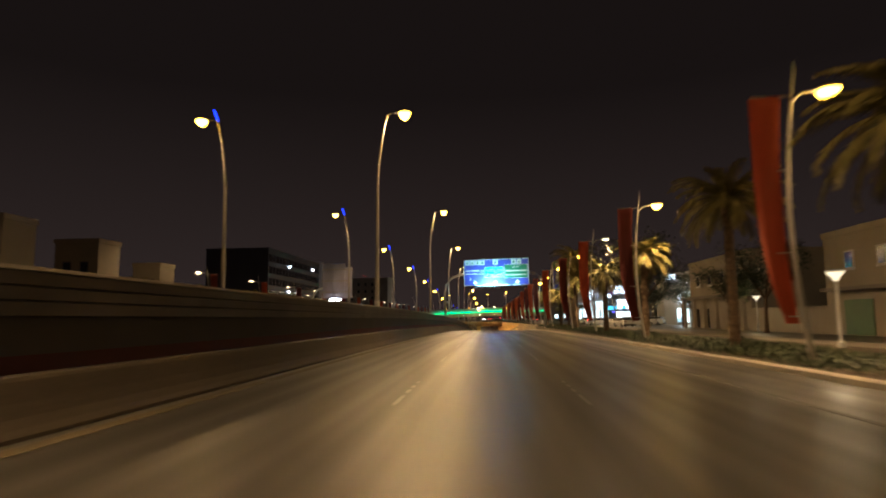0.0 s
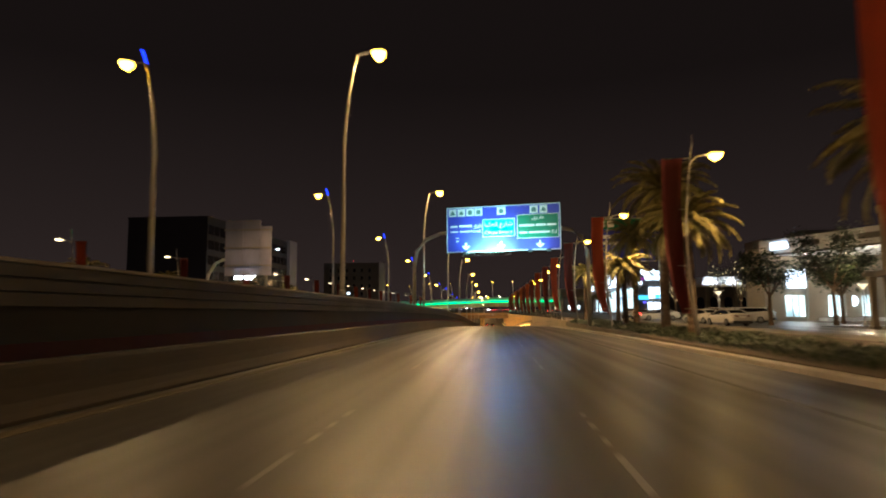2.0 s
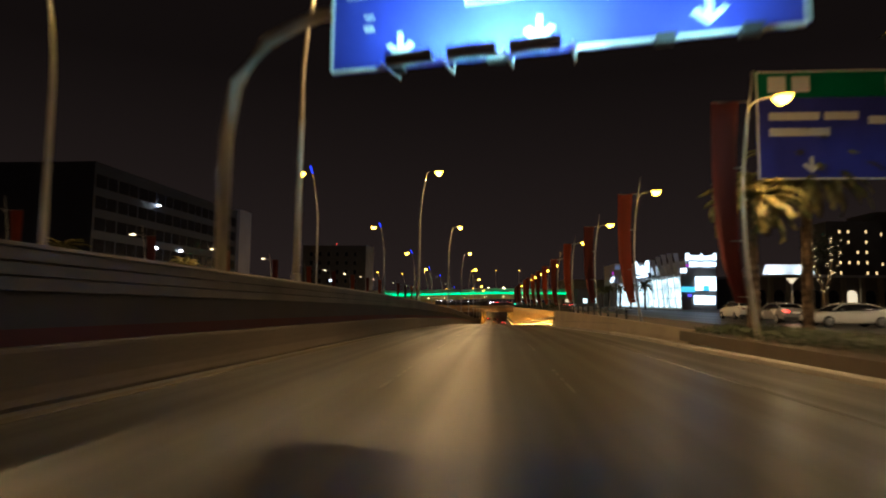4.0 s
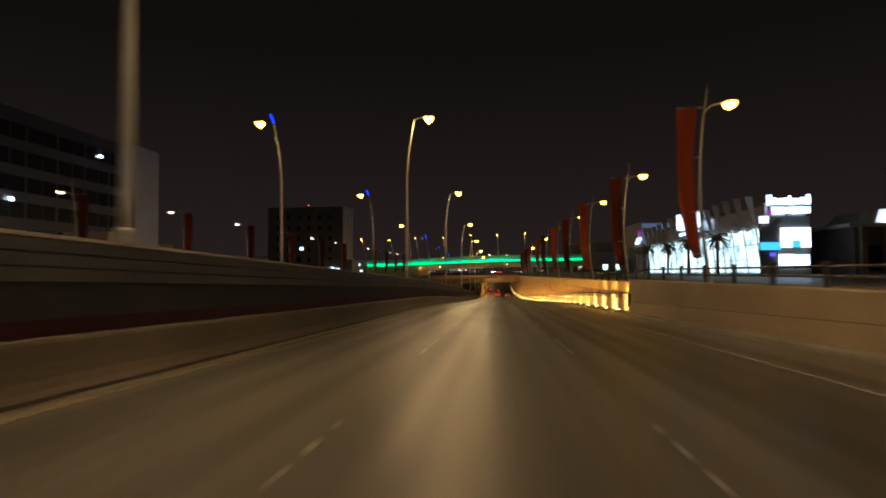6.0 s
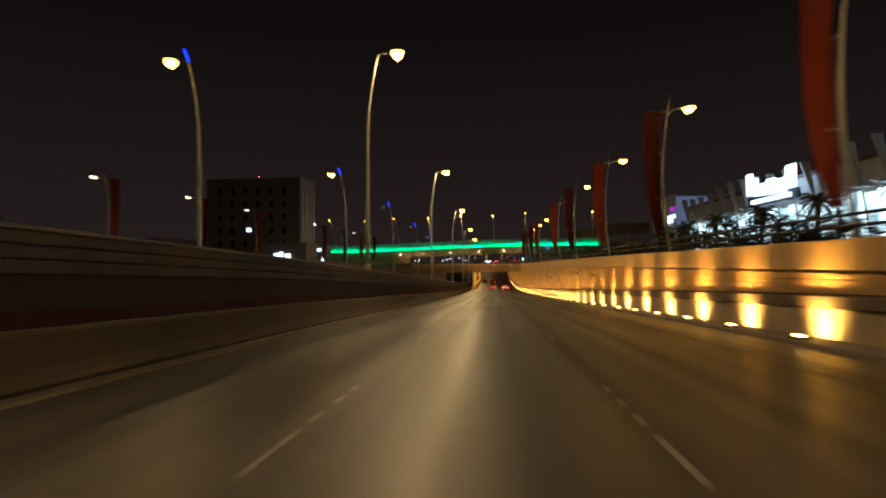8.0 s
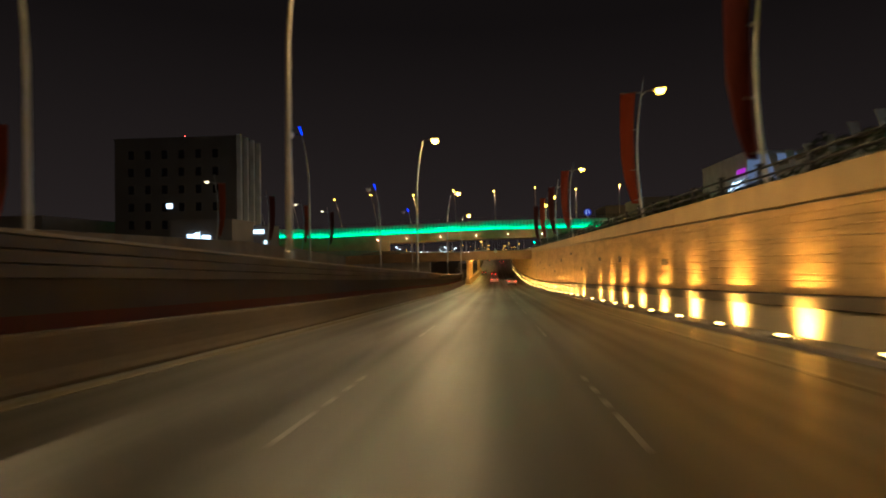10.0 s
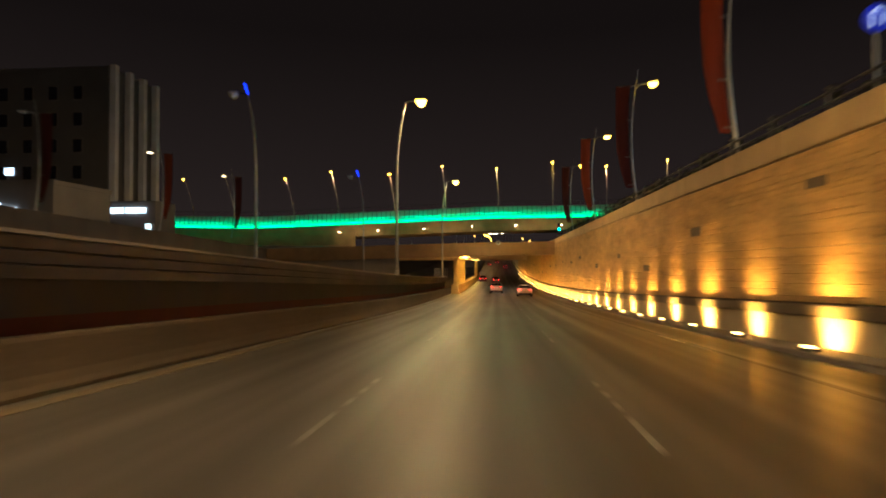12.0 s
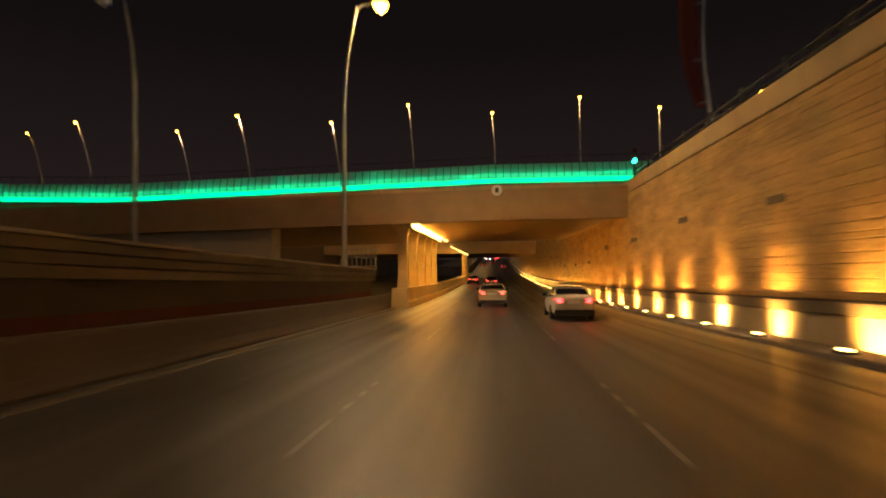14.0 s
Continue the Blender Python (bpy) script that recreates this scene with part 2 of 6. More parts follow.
WINDOW_WARM = glow("warm_flat_window", (1.0, 0.66, 0.3), 0.8)
SHOP_WARM = glow("lit_warm_window", (1.0, 0.82, 0.55), 0.6)
GREEN_LED = glow("green_led_strip", (0.0, 1.0, 0.36), 0.55)
BULB_GLOW = glow("warm_bulb", (1.0, 0.78, 0.4), 1.3)
TAIL = glow("tail_lamp", (1.0, 0.05, 0.04), 6)
TAIL_DIM = mat("tail_lens", (0.14, 0.006, 0.006), 0.2, bump=0.0)
STRIP_GLOW = glow("tunnel_strip_lamp", (1.0, 0.66, 0.16), 4.5)


# ---- mesh helpers ----
def box(bm, x0, x1, y0, y1, z0, z1):
    v = [bm.verts.new(c) for c in ((x0, y0, z0), (x1, y0, z0), (x1, y1, z0), (x0, y1, z0), (x0, y0, z1), (x1, y0, z1), (x1, y1, z1), (x0, y1, z1))]
    for f in ((3, 2, 1, 0), (4, 5, 6, 7), (0, 1, 5, 4), (1, 2, 6, 5), (2, 3, 7, 6), (3, 0, 4, 7)):
        bm.faces.new([v[i] for i in f])


def ring_loft(bm, rings, cap=True):
    vs = [[bm.verts.new(p) for p in r] for r in rings]
    n = len(rings[0])
    for a, b in zip(vs, vs[1:]):
        for i in range(n):
            bm.faces.new((a[i], a[(i + 1) % n], b[(i + 1) % n], b[i]))
    if cap:
        bm.faces.new(list(reversed(vs[0])))
        bm.faces.new(vs[-1])


def tube(bm, pts, radii, n=10):
    rings = []
    for i, p in enumerate(pts):
        a = Vector(pts[max(0, i - 1)])
        b = Vector(pts[min(len(pts) - 1, i + 1)])
        d = (b - a).normalized()
        u = d.orthogonal().normalized() if abs(d.z) < 0.9 else Vector((1, 0, 0))
        u = (u - d * u.dot(d)).normalized()
        w = d.cross(u)
        r = radii[i] if isinstance(radii, (list, tuple)) else radii
        rings.append([Vector(p) + (u * math.cos(2 * math.pi * k / n) + w * math.sin(2 * math.pi * k / n)) * r for k in range(n)])
    ring_loft(bm, rings)


def disc(bm, c, axis, r, depth, n=20):
    c, axis = Vector(c), Vector(axis).normalized()
    tube(bm, [c, c + axis * depth], r, n)


def sweep(bm, profile, y0, y1, step=5.0, follow=True, lift=0.0):
    n = max(1, int(round((y1 - y0) / step)))
    rings = []
    for i in range(n + 1):
        y = y0 + (y1 - y0) * i / n
        z = (road_z(y) if follow else 0.0) + lift
        rings.append([(x, y, z + dz) for x, dz in profile])
    ring_loft(bm, rings)


def mesh_of(name, bm, material, smooth=False):
    bmesh.ops.recalc_face_normals(bm, faces=bm.faces)
    me = bpy.data.meshes.new(name)
    bm.to_mesh(me)
    bm.free()
    if material:
        me.materials.append(material)
    if smooth:
        for f in me.polygons:
            f.use_smooth = True
    return me


def part(name, bm, material, parent=None, label="", smooth=False):
    ob = new(name, mesh_of(name, bm, material, smooth))
    if parent:
        ob.parent = parent
    if label:
        ob["label"] = label
    return ob


def thing(name, label, category, group="", kind="", at=(0, 0, 0), turn=0.0):
    ob = new(name)
    ob.empty_display_size = 0.2
    ob.matrix_basis = pose(*at, 0, 0, turn)
    return tagged(ob, label, category, group, kind)


def lone(name, bm, material, label, category, group="", kind="", smooth=False):
    return tagged(part(name, bm, material, None, "", smooth), label, category, group, kind)


def soften(bm, width, segments=2, angle=0.6):
    edges = [e for e in bm.edges if len(e.link_faces) == 2 and e.calc_face_angle(0) > angle]
    bmesh.ops.bevel(bm, geom=edges, offset=width, segments=segments, profile=0.6, affect="EDGES", clamp_overlap=True)


def lamp(name, kind, at, aim, power, color, size=0.15, angle=150, blend=0.6, parent=None):
    data = bpy.data.lights.new(name, kind)
    data.energy, data.color = power, color
    if kind == "SPOT":
        data.spot_size, data.spot_blend, data.shadow_soft_size = radians(angle), blend, size
    ob = new(name, data)
    ob.matrix_basis = look(at, aim)
    if parent:
        ob.parent = parent
    return ob


# ---- ground, roads, walls ----
WALL_X = 9.6
LEFT_WALL = -31.5
YS = [-400, -120, 0, 30] + list(range(40, 730, 10)) + [900, 1500, 4000]
bm = bmesh.new()
rows = []
for y in YS:
    rz = road_z(y) - 0.35
    cut = min(rz, -0.02)
    dip = -0.02 - 0.038 * max(0.0, min(y - 283, 342 - 283, (385 - y) * 1.4))
    prof = [(-4000, -0.02), (-400, -0.02), (-62, -0.02), (LEFT_WALL - 0.55, dip), (LEFT_WALL - 0.5, cut), (WALL_X + 0.45, cut), (WALL_X + 0.5, -0.02), (400, -0.02), (4000, -0.02)]
    rows.append([bm.verts.new((x, y, z)) for x, z in prof])
for a, b in zip(rows, rows[1:]):
    for i in range(len(a) - 1):
        bm.faces.new((a[i], a[i + 1], b[i + 1], b[i]))
lone("ground", bm, SOIL, "dusty sandy ground round the roads", "ground", kind="structure")

bm = bmesh.new()
sweep(bm, [(-5.9, -0.3), (8.65, -0.3), (8.65, 0.0), (-5.9, 0.0)], -150, 900, 5)
lone("road", bm, ASPHALT, "dark worn asphalt three-lane carriageway dipping into an underpass", "road", kind="structure")
bm = bmesh.new()
sweep(bm, [(LEFT_WALL, -0.3), (-15.7, -0.3), (-15.7, 0.0), (LEFT_WALL, 0.0)], -150, 342, 5)
lone("road_opposite", bm, ASPHALT, "dark asphalt opposite carriageway behind the median", "road", kind="structure")

# lane lines
lines = thing("lane_marking", "worn white dashed lane lines on dark asphalt", "road marking", kind="structure")
worn = random.Random(3)
for x in (-1.31, 2.34):
    for k in range(-10, 48):
        y = 265.1 - 11.78 * 22 + 11.78 * k
        bm = bmesh.new()
        for a, c in ((0, 1.5), (1.95, 2.5), (2.95, 3.45), (3.9, 4.35)):
            a, c = a + worn.uniform(-0.08, 0.08), c + worn.uniform(-0.1, 0.06)
            w = worn.uniform(0.034, 0.046)
            sweep(bm, [(x - w, 0.003), (x + w, 0.003), (x + w, 0.007), (x - w, 0.007)], y + a, y + c, 2.2)
        part("dash", bm, PAINT, lines)
bm = bmesh.new()
sweep(bm, [(-5.62, 0.003), (-5.32, 0.003), (-5.32, 0.007), (-5.62, 0.007)], -150, 700, 5)
lone("edge_line", bm, YELLOW, "worn yellow edge line beside the median barrier", "road marking", kind="structure")
bm = bmesh.new()
sweep(bm, [(6.05, 0.003), (6.19, 0.003), (6.19, 0.007), (6.05, 0.007)], -150, 700, 5)
lone("shoulder_line", bm, FADED, "faded white shoulder line on asphalt", "road marking", kind="structure")

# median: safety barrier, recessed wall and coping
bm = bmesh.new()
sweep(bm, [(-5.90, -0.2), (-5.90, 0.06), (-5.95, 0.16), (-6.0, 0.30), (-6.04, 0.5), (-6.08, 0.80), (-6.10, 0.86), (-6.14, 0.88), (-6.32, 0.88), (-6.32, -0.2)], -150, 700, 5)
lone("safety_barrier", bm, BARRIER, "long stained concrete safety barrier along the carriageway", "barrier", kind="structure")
median = thing("median_wall", "grimy median wall, recess shade coloured into its core, with a grooved pale coping", "wall", kind="structure")
# core under the coping: the recess shade is put into its dark colour
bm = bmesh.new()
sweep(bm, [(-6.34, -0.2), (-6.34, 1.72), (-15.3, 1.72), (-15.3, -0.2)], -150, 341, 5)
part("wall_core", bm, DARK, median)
bm = bmesh.new()
sweep(bm, [(-6.33, 0.86), (-6.328, 1.14), (-6.34, 1.14), (-6.34, 0.86)], -150, 341, 5)
part("stripe", bm, MAROON, median, "dark red painted stripe")
for z0, z1, x0 in ((1.72, 1.93, -6.10), (1.945, 2.145, -6.08), (2.16, 2.36, -6.06)):
    bm = bmesh.new()
    sweep(bm, [(x0, z0), (x0, z1 - 0.02), (x0 - 0.03, z1), (-15.4, z1), (-15.4, z0)], -150, 341, 5)
    part("coping_course", bm, GRIMY, median)
bm = bmesh.new()
sweep(bm, [(-6.0, 2.362), (-6.0, 2.42), (-6.5, 2.43), (-6.5, 2.362)], -150, 341, 5)
part("coping_edge", bm, CONCRETE, median, "pale worn concrete edge")
bm = bmesh.new()
sweep(bm, [(-6.1, -0.2), (-6.1, 2.42), (-15.3, 2.42), (-15.3, -0.2)], 472, 1060, 6)
part("far_wall", bm, GRIMY, median)
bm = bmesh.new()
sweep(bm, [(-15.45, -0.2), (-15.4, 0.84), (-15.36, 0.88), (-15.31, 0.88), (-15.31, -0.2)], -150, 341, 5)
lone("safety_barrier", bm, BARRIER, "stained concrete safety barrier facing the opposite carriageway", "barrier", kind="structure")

# verge kerb on the side of the service road
bm = bmesh.new()
sweep(bm, [(8.66, -0.3), (8.66, 0.13), (8.70, 0.16), (8.95, 0.17), (9.0, -0.3)], -150, 120, 5)
lone("kerb", bm, CONCRETE, "pale dusty concrete kerb along the verge", "kerb", kind="structure")

# planted verge, pavement and service road at ground level
bm = bmesh.new()
box(bm, 9.02, 17.2, -150, 105, -0.3, 0.12)
box(bm, 10.2, 14.5, 105, 700, -0.3, 0.10)
lone("verge", bm, SOIL, "planted soil verge between road and pavement", "verge", kind="structure")
bm = bmesh.new()
box(bm, 17.22, 20.2, -150, 105, -0.3, 0.10)
lone("pavement", bm, PAVING, "pale paved walkway beside the planted verge", "pavement", kind="structure")
bm = bmesh.new()
box(bm, 20.22, 27.4, -150, 88, -0.3, 0.03)
box(bm, 20.22, 34.0, 88.02, 700, -0.3, 0.03)
box(bm, 14.52, 20.20, 106, 700, -0.3, 0.03)
lone("service_road", bm, ASPHALT, "dark asphalt service road and car park", "road", kind="structure")

# underpass wall, carriageway side
PITCH = 4.193
START = 159.2
FIRST = 160.55


def inset(y):
    """How far the wall has moved in towards the carriageway: the hard shoulder narrows into the underpass."""
    return float(np.interp(y, (112, 150, 165, 215), (0.0, 0.62, 0.68, 0.98)))


def wall_top(y):
    return float(np.interp(y, (165, 215, 280, 343), (0.12, -0.035, -0.33, -0.57)))


def inward(b):
    for v in b.verts:
        v.co.x -= inset(v.co.y)
    return b


wall = thing("wall_east", "amber-lit rough stone underpass wall with a dark ledge", "wall", kind="structure")
bm = bmesh.new()
n = 60
rings = []
for i in range(n + 1):
    y = 104 + (600 - 104) * i / n
    x, top = WALL_X - inset(y), wall_top(y) - 0.04
    rings.append([(x, y, road_z(y) - 0.3), (WALL_X + 0.55, y, road_z(y) - 0.3), (WALL_X + 0.55, y, top), (x, y, top)])
ring_loft(bm, rings)
part("wall_core", bm, CONCRETE, wall)
bm = bmesh.new()
rings = []
for i in range(13):
    y = 104 + (START - 104) * i / 12
    top = 0.18 + 0.12 * min(1, (y - 104) / 20)
    rings.append([(9.05, y, road_z(y) - 0.2), (9.6, y, road_z(y) - 0.2), (9.6, y, top), (9.32, y, top), (9.28, y, top - 0.04), (9.24, y, road_z(y) + 0.75), (9.12, y, road_z(y) + 0.35)])
ring_loft(bm, rings)
part("plain_wall", inward(bm), PLAINWALL, wall, "plain brown concrete stretch of wall")
bm = bmesh.new()
sweep(bm, [(9.228, 0.70), (9.228, 0.735), (9.27, 0.735), (9.27, 0.70)], 120, START - 0.6, 5)
part("seam", inward(bm), DARK, wall, "dark open joint")
bm = bmesh.new()
sweep(bm, [(8.66, -0.3), (8.66, 0.10), (8.70, 0.13), (9.55, 0.15), (9.55, -0.3)], 120, 600, 5)
part("apron", inward(bm), GRIMY, wall, "low concrete apron at the wall's foot")
# ledge colour carries its shade; the uplights would brighten the front
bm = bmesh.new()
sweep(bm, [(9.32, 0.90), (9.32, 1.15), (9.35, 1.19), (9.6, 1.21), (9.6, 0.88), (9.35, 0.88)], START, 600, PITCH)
part("ledge", inward(bm), LEDGE, wall, "stone ledge with its shade put into a dark colour")
bm = bmesh.new()
box(bm, 9.14, 9.6, START - 0.5, START, road_z(START) - 0.2, road_z(START) + 1.21)
soften(bm, 0.03)
part("end_post", inward(bm), LEDGE, wall)


def slab(y0, y1, x0, x1, lo, hi, gap=0.02):
    """A wall panel whose lower and upper edges follow the functions lo and hi."""
    b = bmesh.new()
    ya, yb = y0 + gap, y1 - gap
    c = 0.03
    r = []
    for x, g in ((x1, 0.0), (x0 + c, 0.0), (x0, c)):
        r.append([(x, ya + g, lo(ya) + gap + g), (x, yb - g, lo(yb) + gap + g), (x, yb - g, hi(yb) - gap - g), (x, ya + g, hi(ya) - gap - g)])
    ring_loft(b, r)
    return b


def split_face(y0, y1, lo, hi, seed):
    """A panel of split-faced stone strips: uneven courses, each stone set in or out and tilted a little."""
    rs = random.Random(seed)
    b = bmesh.new()
    g = 0.012
    ring_loft(b, [[(x, y0 + g, lo(y0) + g), (x, y1 - g, lo(y1) + g), (x, y1 - g, hi(y1) - g), (x, y0 + g, hi(y0) - g)] for x in (9.6, 9.52)])
    v, tall = 0.0, max(0.3, hi(y0) - lo(y0))
    while v < 0.999:
        v1 = min(1.0, v + rs.uniform(0.14, 0.36) / tall)
        if 1 - v1 < 0.1 / tall:
            v1 = 1.0
        y = y0
        while y < y1 - 0.01:
            ye = min(y1, y + rs.choice((0.55, 0.9, 1.3, 1.9)) * rs.uniform(0.8, 1.2))
            if y1 - ye < 0.3:
                ye = y1
            face = 9.47 + rs.gauss(0, 0.005)
            tilt = rs.uniform(-0.006, 0.006)
            e = 0.005
            ring = []
            for yy, vv, t in ((y + e, v, 1), (ye - e, v, 1), (ye - e, v1, -1), (y + e, v1, -1)):
                z = lo(yy) + vv * (hi(yy) - lo(yy)) + (e if vv == v else -e)
                ring.append((min(9.515, face + tilt * t + rs.uniform(-0.004, 0.004)), yy, z))
            ring_loft(b, [[(9.54, yy, z) for _, yy, z in ring], [(x + 0.012, yy, z) for x, yy, z in ring], [(x, yy + (0.03 if i in (0, 3) else -0.03), z + (0.02 if i < 2 else -0.02)) for i, (x, yy, z) in enumerate(ring)]])
            y = ye
        v = v1
    return b


weep = random.Random(31)
for k in range(80):
    y0, y1 = START + PITCH * k, START + PITCH * (k + 1)
    part("panel", inward(slab(y0, y1, 9.42, 9.6, lambda y: road_z(y) + 0.12, lambda y: road_z(y) + 0.89, 0.008)), PLASTER, wall)
    low = lambda y: road_z(y) + 1.21
    level = road_z(START + PITCH * (k // 6 * 6 + 3)) + 2.2 + 0.011 * k
    mid = lambda y, level=level: level
    cap = lambda y: wall_top(y) - 0.75
    joint = lambda y: wall_top(y) - 0.795
    if cap(y0) - low(y0) > 0.25:
        if cap(y1) - mid(y1) > 0.35:
            part("stone_panel", inward(split_face(y0, y1, low, mid, 100 + k)), STONE, wall)
            part("stone_panel", inward(split_face(y0, y1, mid, joint, 300 + k)), STONE, wall)
            if k % 2:
                yy = y0 + weep.uniform(0.6, 2.6)
                zz = mid(yy) + (0.1 if weep.random() < 0.6 else weep.uniform(0.6, 1.6))
                if zz < cap(yy) - 0.6:
                    bm = bmesh.new()
                    box(bm, 9.44, 9.5, yy, yy + weep.uniform(0.7, 1.3), zz, zz + weep.uniform(0.22, 0.36))
                    soften(bm, 0.012)
                    part("dark_stone", inward(bm), LEDGE, wall, "single darker stained stone")
        else:
            part("stone_panel", inward(split_face(y0, y1, low, joint, 100 + k)), STONE, wall)
    bot = (lambda y: max(cap(y), road_z(y) + 1.21))
    part("coping_stone", inward(slab(y0, y1, 9.49, 10.95, bot, wall_top, 0.006)), COPING, wall)

guard = thing("end_railing", "short pale steel railing on the end of the median wall", "railing")
guard.matrix_basis = pose(-7.6, 340.4, road_z(340.4) + 2.42)
for k in range(7):
    bm = bmesh.new()
    box(bm, 0.27 * k - 0.025, 0.27 * k + 0.025, -0.025, 0.025, -0.02, 1.08)
    part("post", bm, GUARDSTEEL, guard)
for z in (0.12, 0.6, 1.08):
    bm = bmesh.new()
    tube(bm, [(-0.05, 0, z), (1.7, 0, z)], 0.028, 8)
    part("bar", bm, GUARDSTEEL, guard)

# far retaining wall beyond the opposite carriageway
bm = bmesh.new()
rings = []
for i in range(61):
    y = 60 + (342 - 60) * i / 60
    top = 0.25 - 0.038 * max(0, y - 290)
    rings.append([(LEFT_WALL, y, road_z(y) - 0.3), (LEFT_WALL, y, top), (LEFT_WALL - 0.4, y, top + 0.05), (LEFT_WALL - 0.5, y, road_z(y) - 0.3)])
ring_loft(bm, rings)
lone("wall_west", bm, WESTWALL, "unlit dusty concrete retaining wall", "wall", kind="structure")

# ---- near road bridge over the underpass ----
bridge = thing("road_bridge", "brown concrete road bridge across the underpass", "bridge", kind="structure")
bm = bmesh.new()
ring_loft(bm, [[(x, 343, -2.85 + d), (x, 343.6, -2.85 + d), (x, 343.6, -0.98 + d), (x, 343, -0.98 + d)] for x, d in ((-90, -2.1), (0, 0), (WALL_X + 0.6, 0.1))])
part("edge_beam", bm, BEAM, bridge)
bm = bmesh.new()
ring_loft(bm, [[(x, 343.62, -2.5 + d), (x, 378, -2.5 + d), (x, 378, -1.05 + d), (x, 343.62, -1.05 + d)] for x, d in ((-90, -2.1), (0, 0), (9.58, 0.1))])
part("deck", bm, SOFFIT, bridge)
bm = bmesh.new()
box(bm, -90, -13.2, 343.7, 345.2, -9, -2.56)
part("abutment", bm, CONCRETE, bridge)
for k in range(5):
    y = 345.6 + 5.0 * k
    bm = bmesh.new()
    z0 = road_z(y) + 1.2
    ring_loft(bm, [[(-5.2 - w, y - d, z), (-5.2 + w, y - d, z), (-5.2 + w, y + d, z), (-5.2 - w, y + d, z)] for w, d, z in ((0.34, 0.4, z0), (0.29, 0.34, z0 + 0.5), (0.29, 0.34, -3.75), (0.34, 0.42, -3.45), (0.42, 0.55, -3.2), (0.42, 0.55, -3.08))])
    soften(bm, 0.03)
    part("column", bm, COLUMN, bridge, "flared ochre column")
bm = bmesh.new()
box(bm, -5.75, -4.55, 344.6, 366.4, -3.1, -2.56)
soften(bm, 0.05)
part("capping_beam", bm, COLUMN, bridge)
bm = bmesh.new()
sweep(bm, [(-5.72, -0.2), (-5.68, 1.25), (-4.78, 1.25), (-4.7, 0.5), (-4.6, 0.35), (-4.55, -0.2)], 344.0, 450, 5)
part("column_plinth", bm, COLUMN, bridge)
for y0, z0, n in ((347.0, -2.75, 5), (379.5, -3.15, 9)):
    for k in range(n):
        bm = bmesh.new()
        box(bm, -4.50, -4.40, y0 + 5.6 * k, y0 + 5.6 * k + 3.9, z0 + 0.02, z0 + 0.09)
        soften(bm, 0.03)
        part("strip_lamp", bm, STRIP_GLOW, bridge, "glowing yellow strip lamp")
bm = bmesh.new()
box(bm, -90, 9.58, 422, 470, -2.9, -0.6)
part("second_deck", bm, SOFFIT, bridge)
for k in range(3):
    y = 424 + 4 * k
    bm = bmesh.new()
    box(bm, -5.5, -4.8, y - 0.45, y + 0.45, road_z(y) + 0.4, -2.9)
    soften(bm, 0.08)
    part("column", bm, COLUMN, bridge)
for y in (349, 357, 365, 373, 386, 402, 418):
    d = bpy.data.lights.new("strip_light", "AREA")
    d.shape, d.size, d.size_y, d.energy, d.color = "RECTANGLE", 0.3, 7.0, 430, (1.0, 0.52, 0.10)
    ob = new("strip_light", d)
    ob.matrix_basis = pose(-4.40, y, -2.80 if y < 380 else -3.2, 0, 62, 0)

# round sign fixed on the bridge beam
sign = thing("round_sign", "small round white traffic sign on the bridge beam", "traffic sign", at=(0.85, 342.9, -1.05))
bm = bmesh.new()
disc(bm, (0, 0, 0), (0, -1, 0), 0.32, 0.05, 28)
part("disc", bm, WHITE, sign)
bm = bmesh.new()
box(bm, -0.10, 0.10, -0.06, -0.052, -0.16, 0.16)
part("figure_bar", bm, TRIM, sign)

# ---- flyover with the green light ----
def fly_z(x):
    return 5.65 + (0.033 * max(x, -52) - 0.022 * min(0, x + 52) if x < 0 else 0.004 * x)


fly = thing("flyover", "long flyover bridge with ribbed fascia lit green", "bridge", kind="structure")
XS = [-110 + 5 * i for i in range(49)]
bm = bmesh.new()
ring_loft(bm, [[(x, 388.3, fly_z(x)), (x, 402, fly_z(x)), (x, 402, fly_z(x) + 1.7), (x, 388.3, fly_z(x) + 1.7)] for x in XS])
part("deck", bm, CONCRETE, fly)
bm = bmesh.new()
ring_loft(bm, [[(x, 387.9, fly_z(x) - 0.1), (x, 388.28, fly_z(x) - 0.1), (x, 388.28, fly_z(x) + 2.5), (x, 388.1, fly_z(x) + 2.5), (x, 387.7, fly_z(x) + 1.2)] for x in XS])
part("fascia", bm, RIB, fly, "pale fascia washed in green light")
bm = bmesh.new()
ring_loft(bm, [[(x, 389.4, fly_z(x) - 2.6), (x, 401.4, fly_z(x) - 2.6), (x, 401.4, fly_z(x) - 0.02), (x, 389.4, fly_z(x) - 0.02)] for x in XS if x <= 60])
part("girder", bm, SOFFIT, fly, "deep brown concrete girder")
bm = bmesh.new()
ring_loft(bm, [[(x, 389.0, -0.2), (x, 389.38, -0.2), (x, 389.38, fly_z(x) - 0.15), (x, 389.0, fly_z(x) - 0.15)] for x in XS if x <= -30])
part("approach_wall", bm, SOFFIT, fly, "brown retaining wall below the approach")
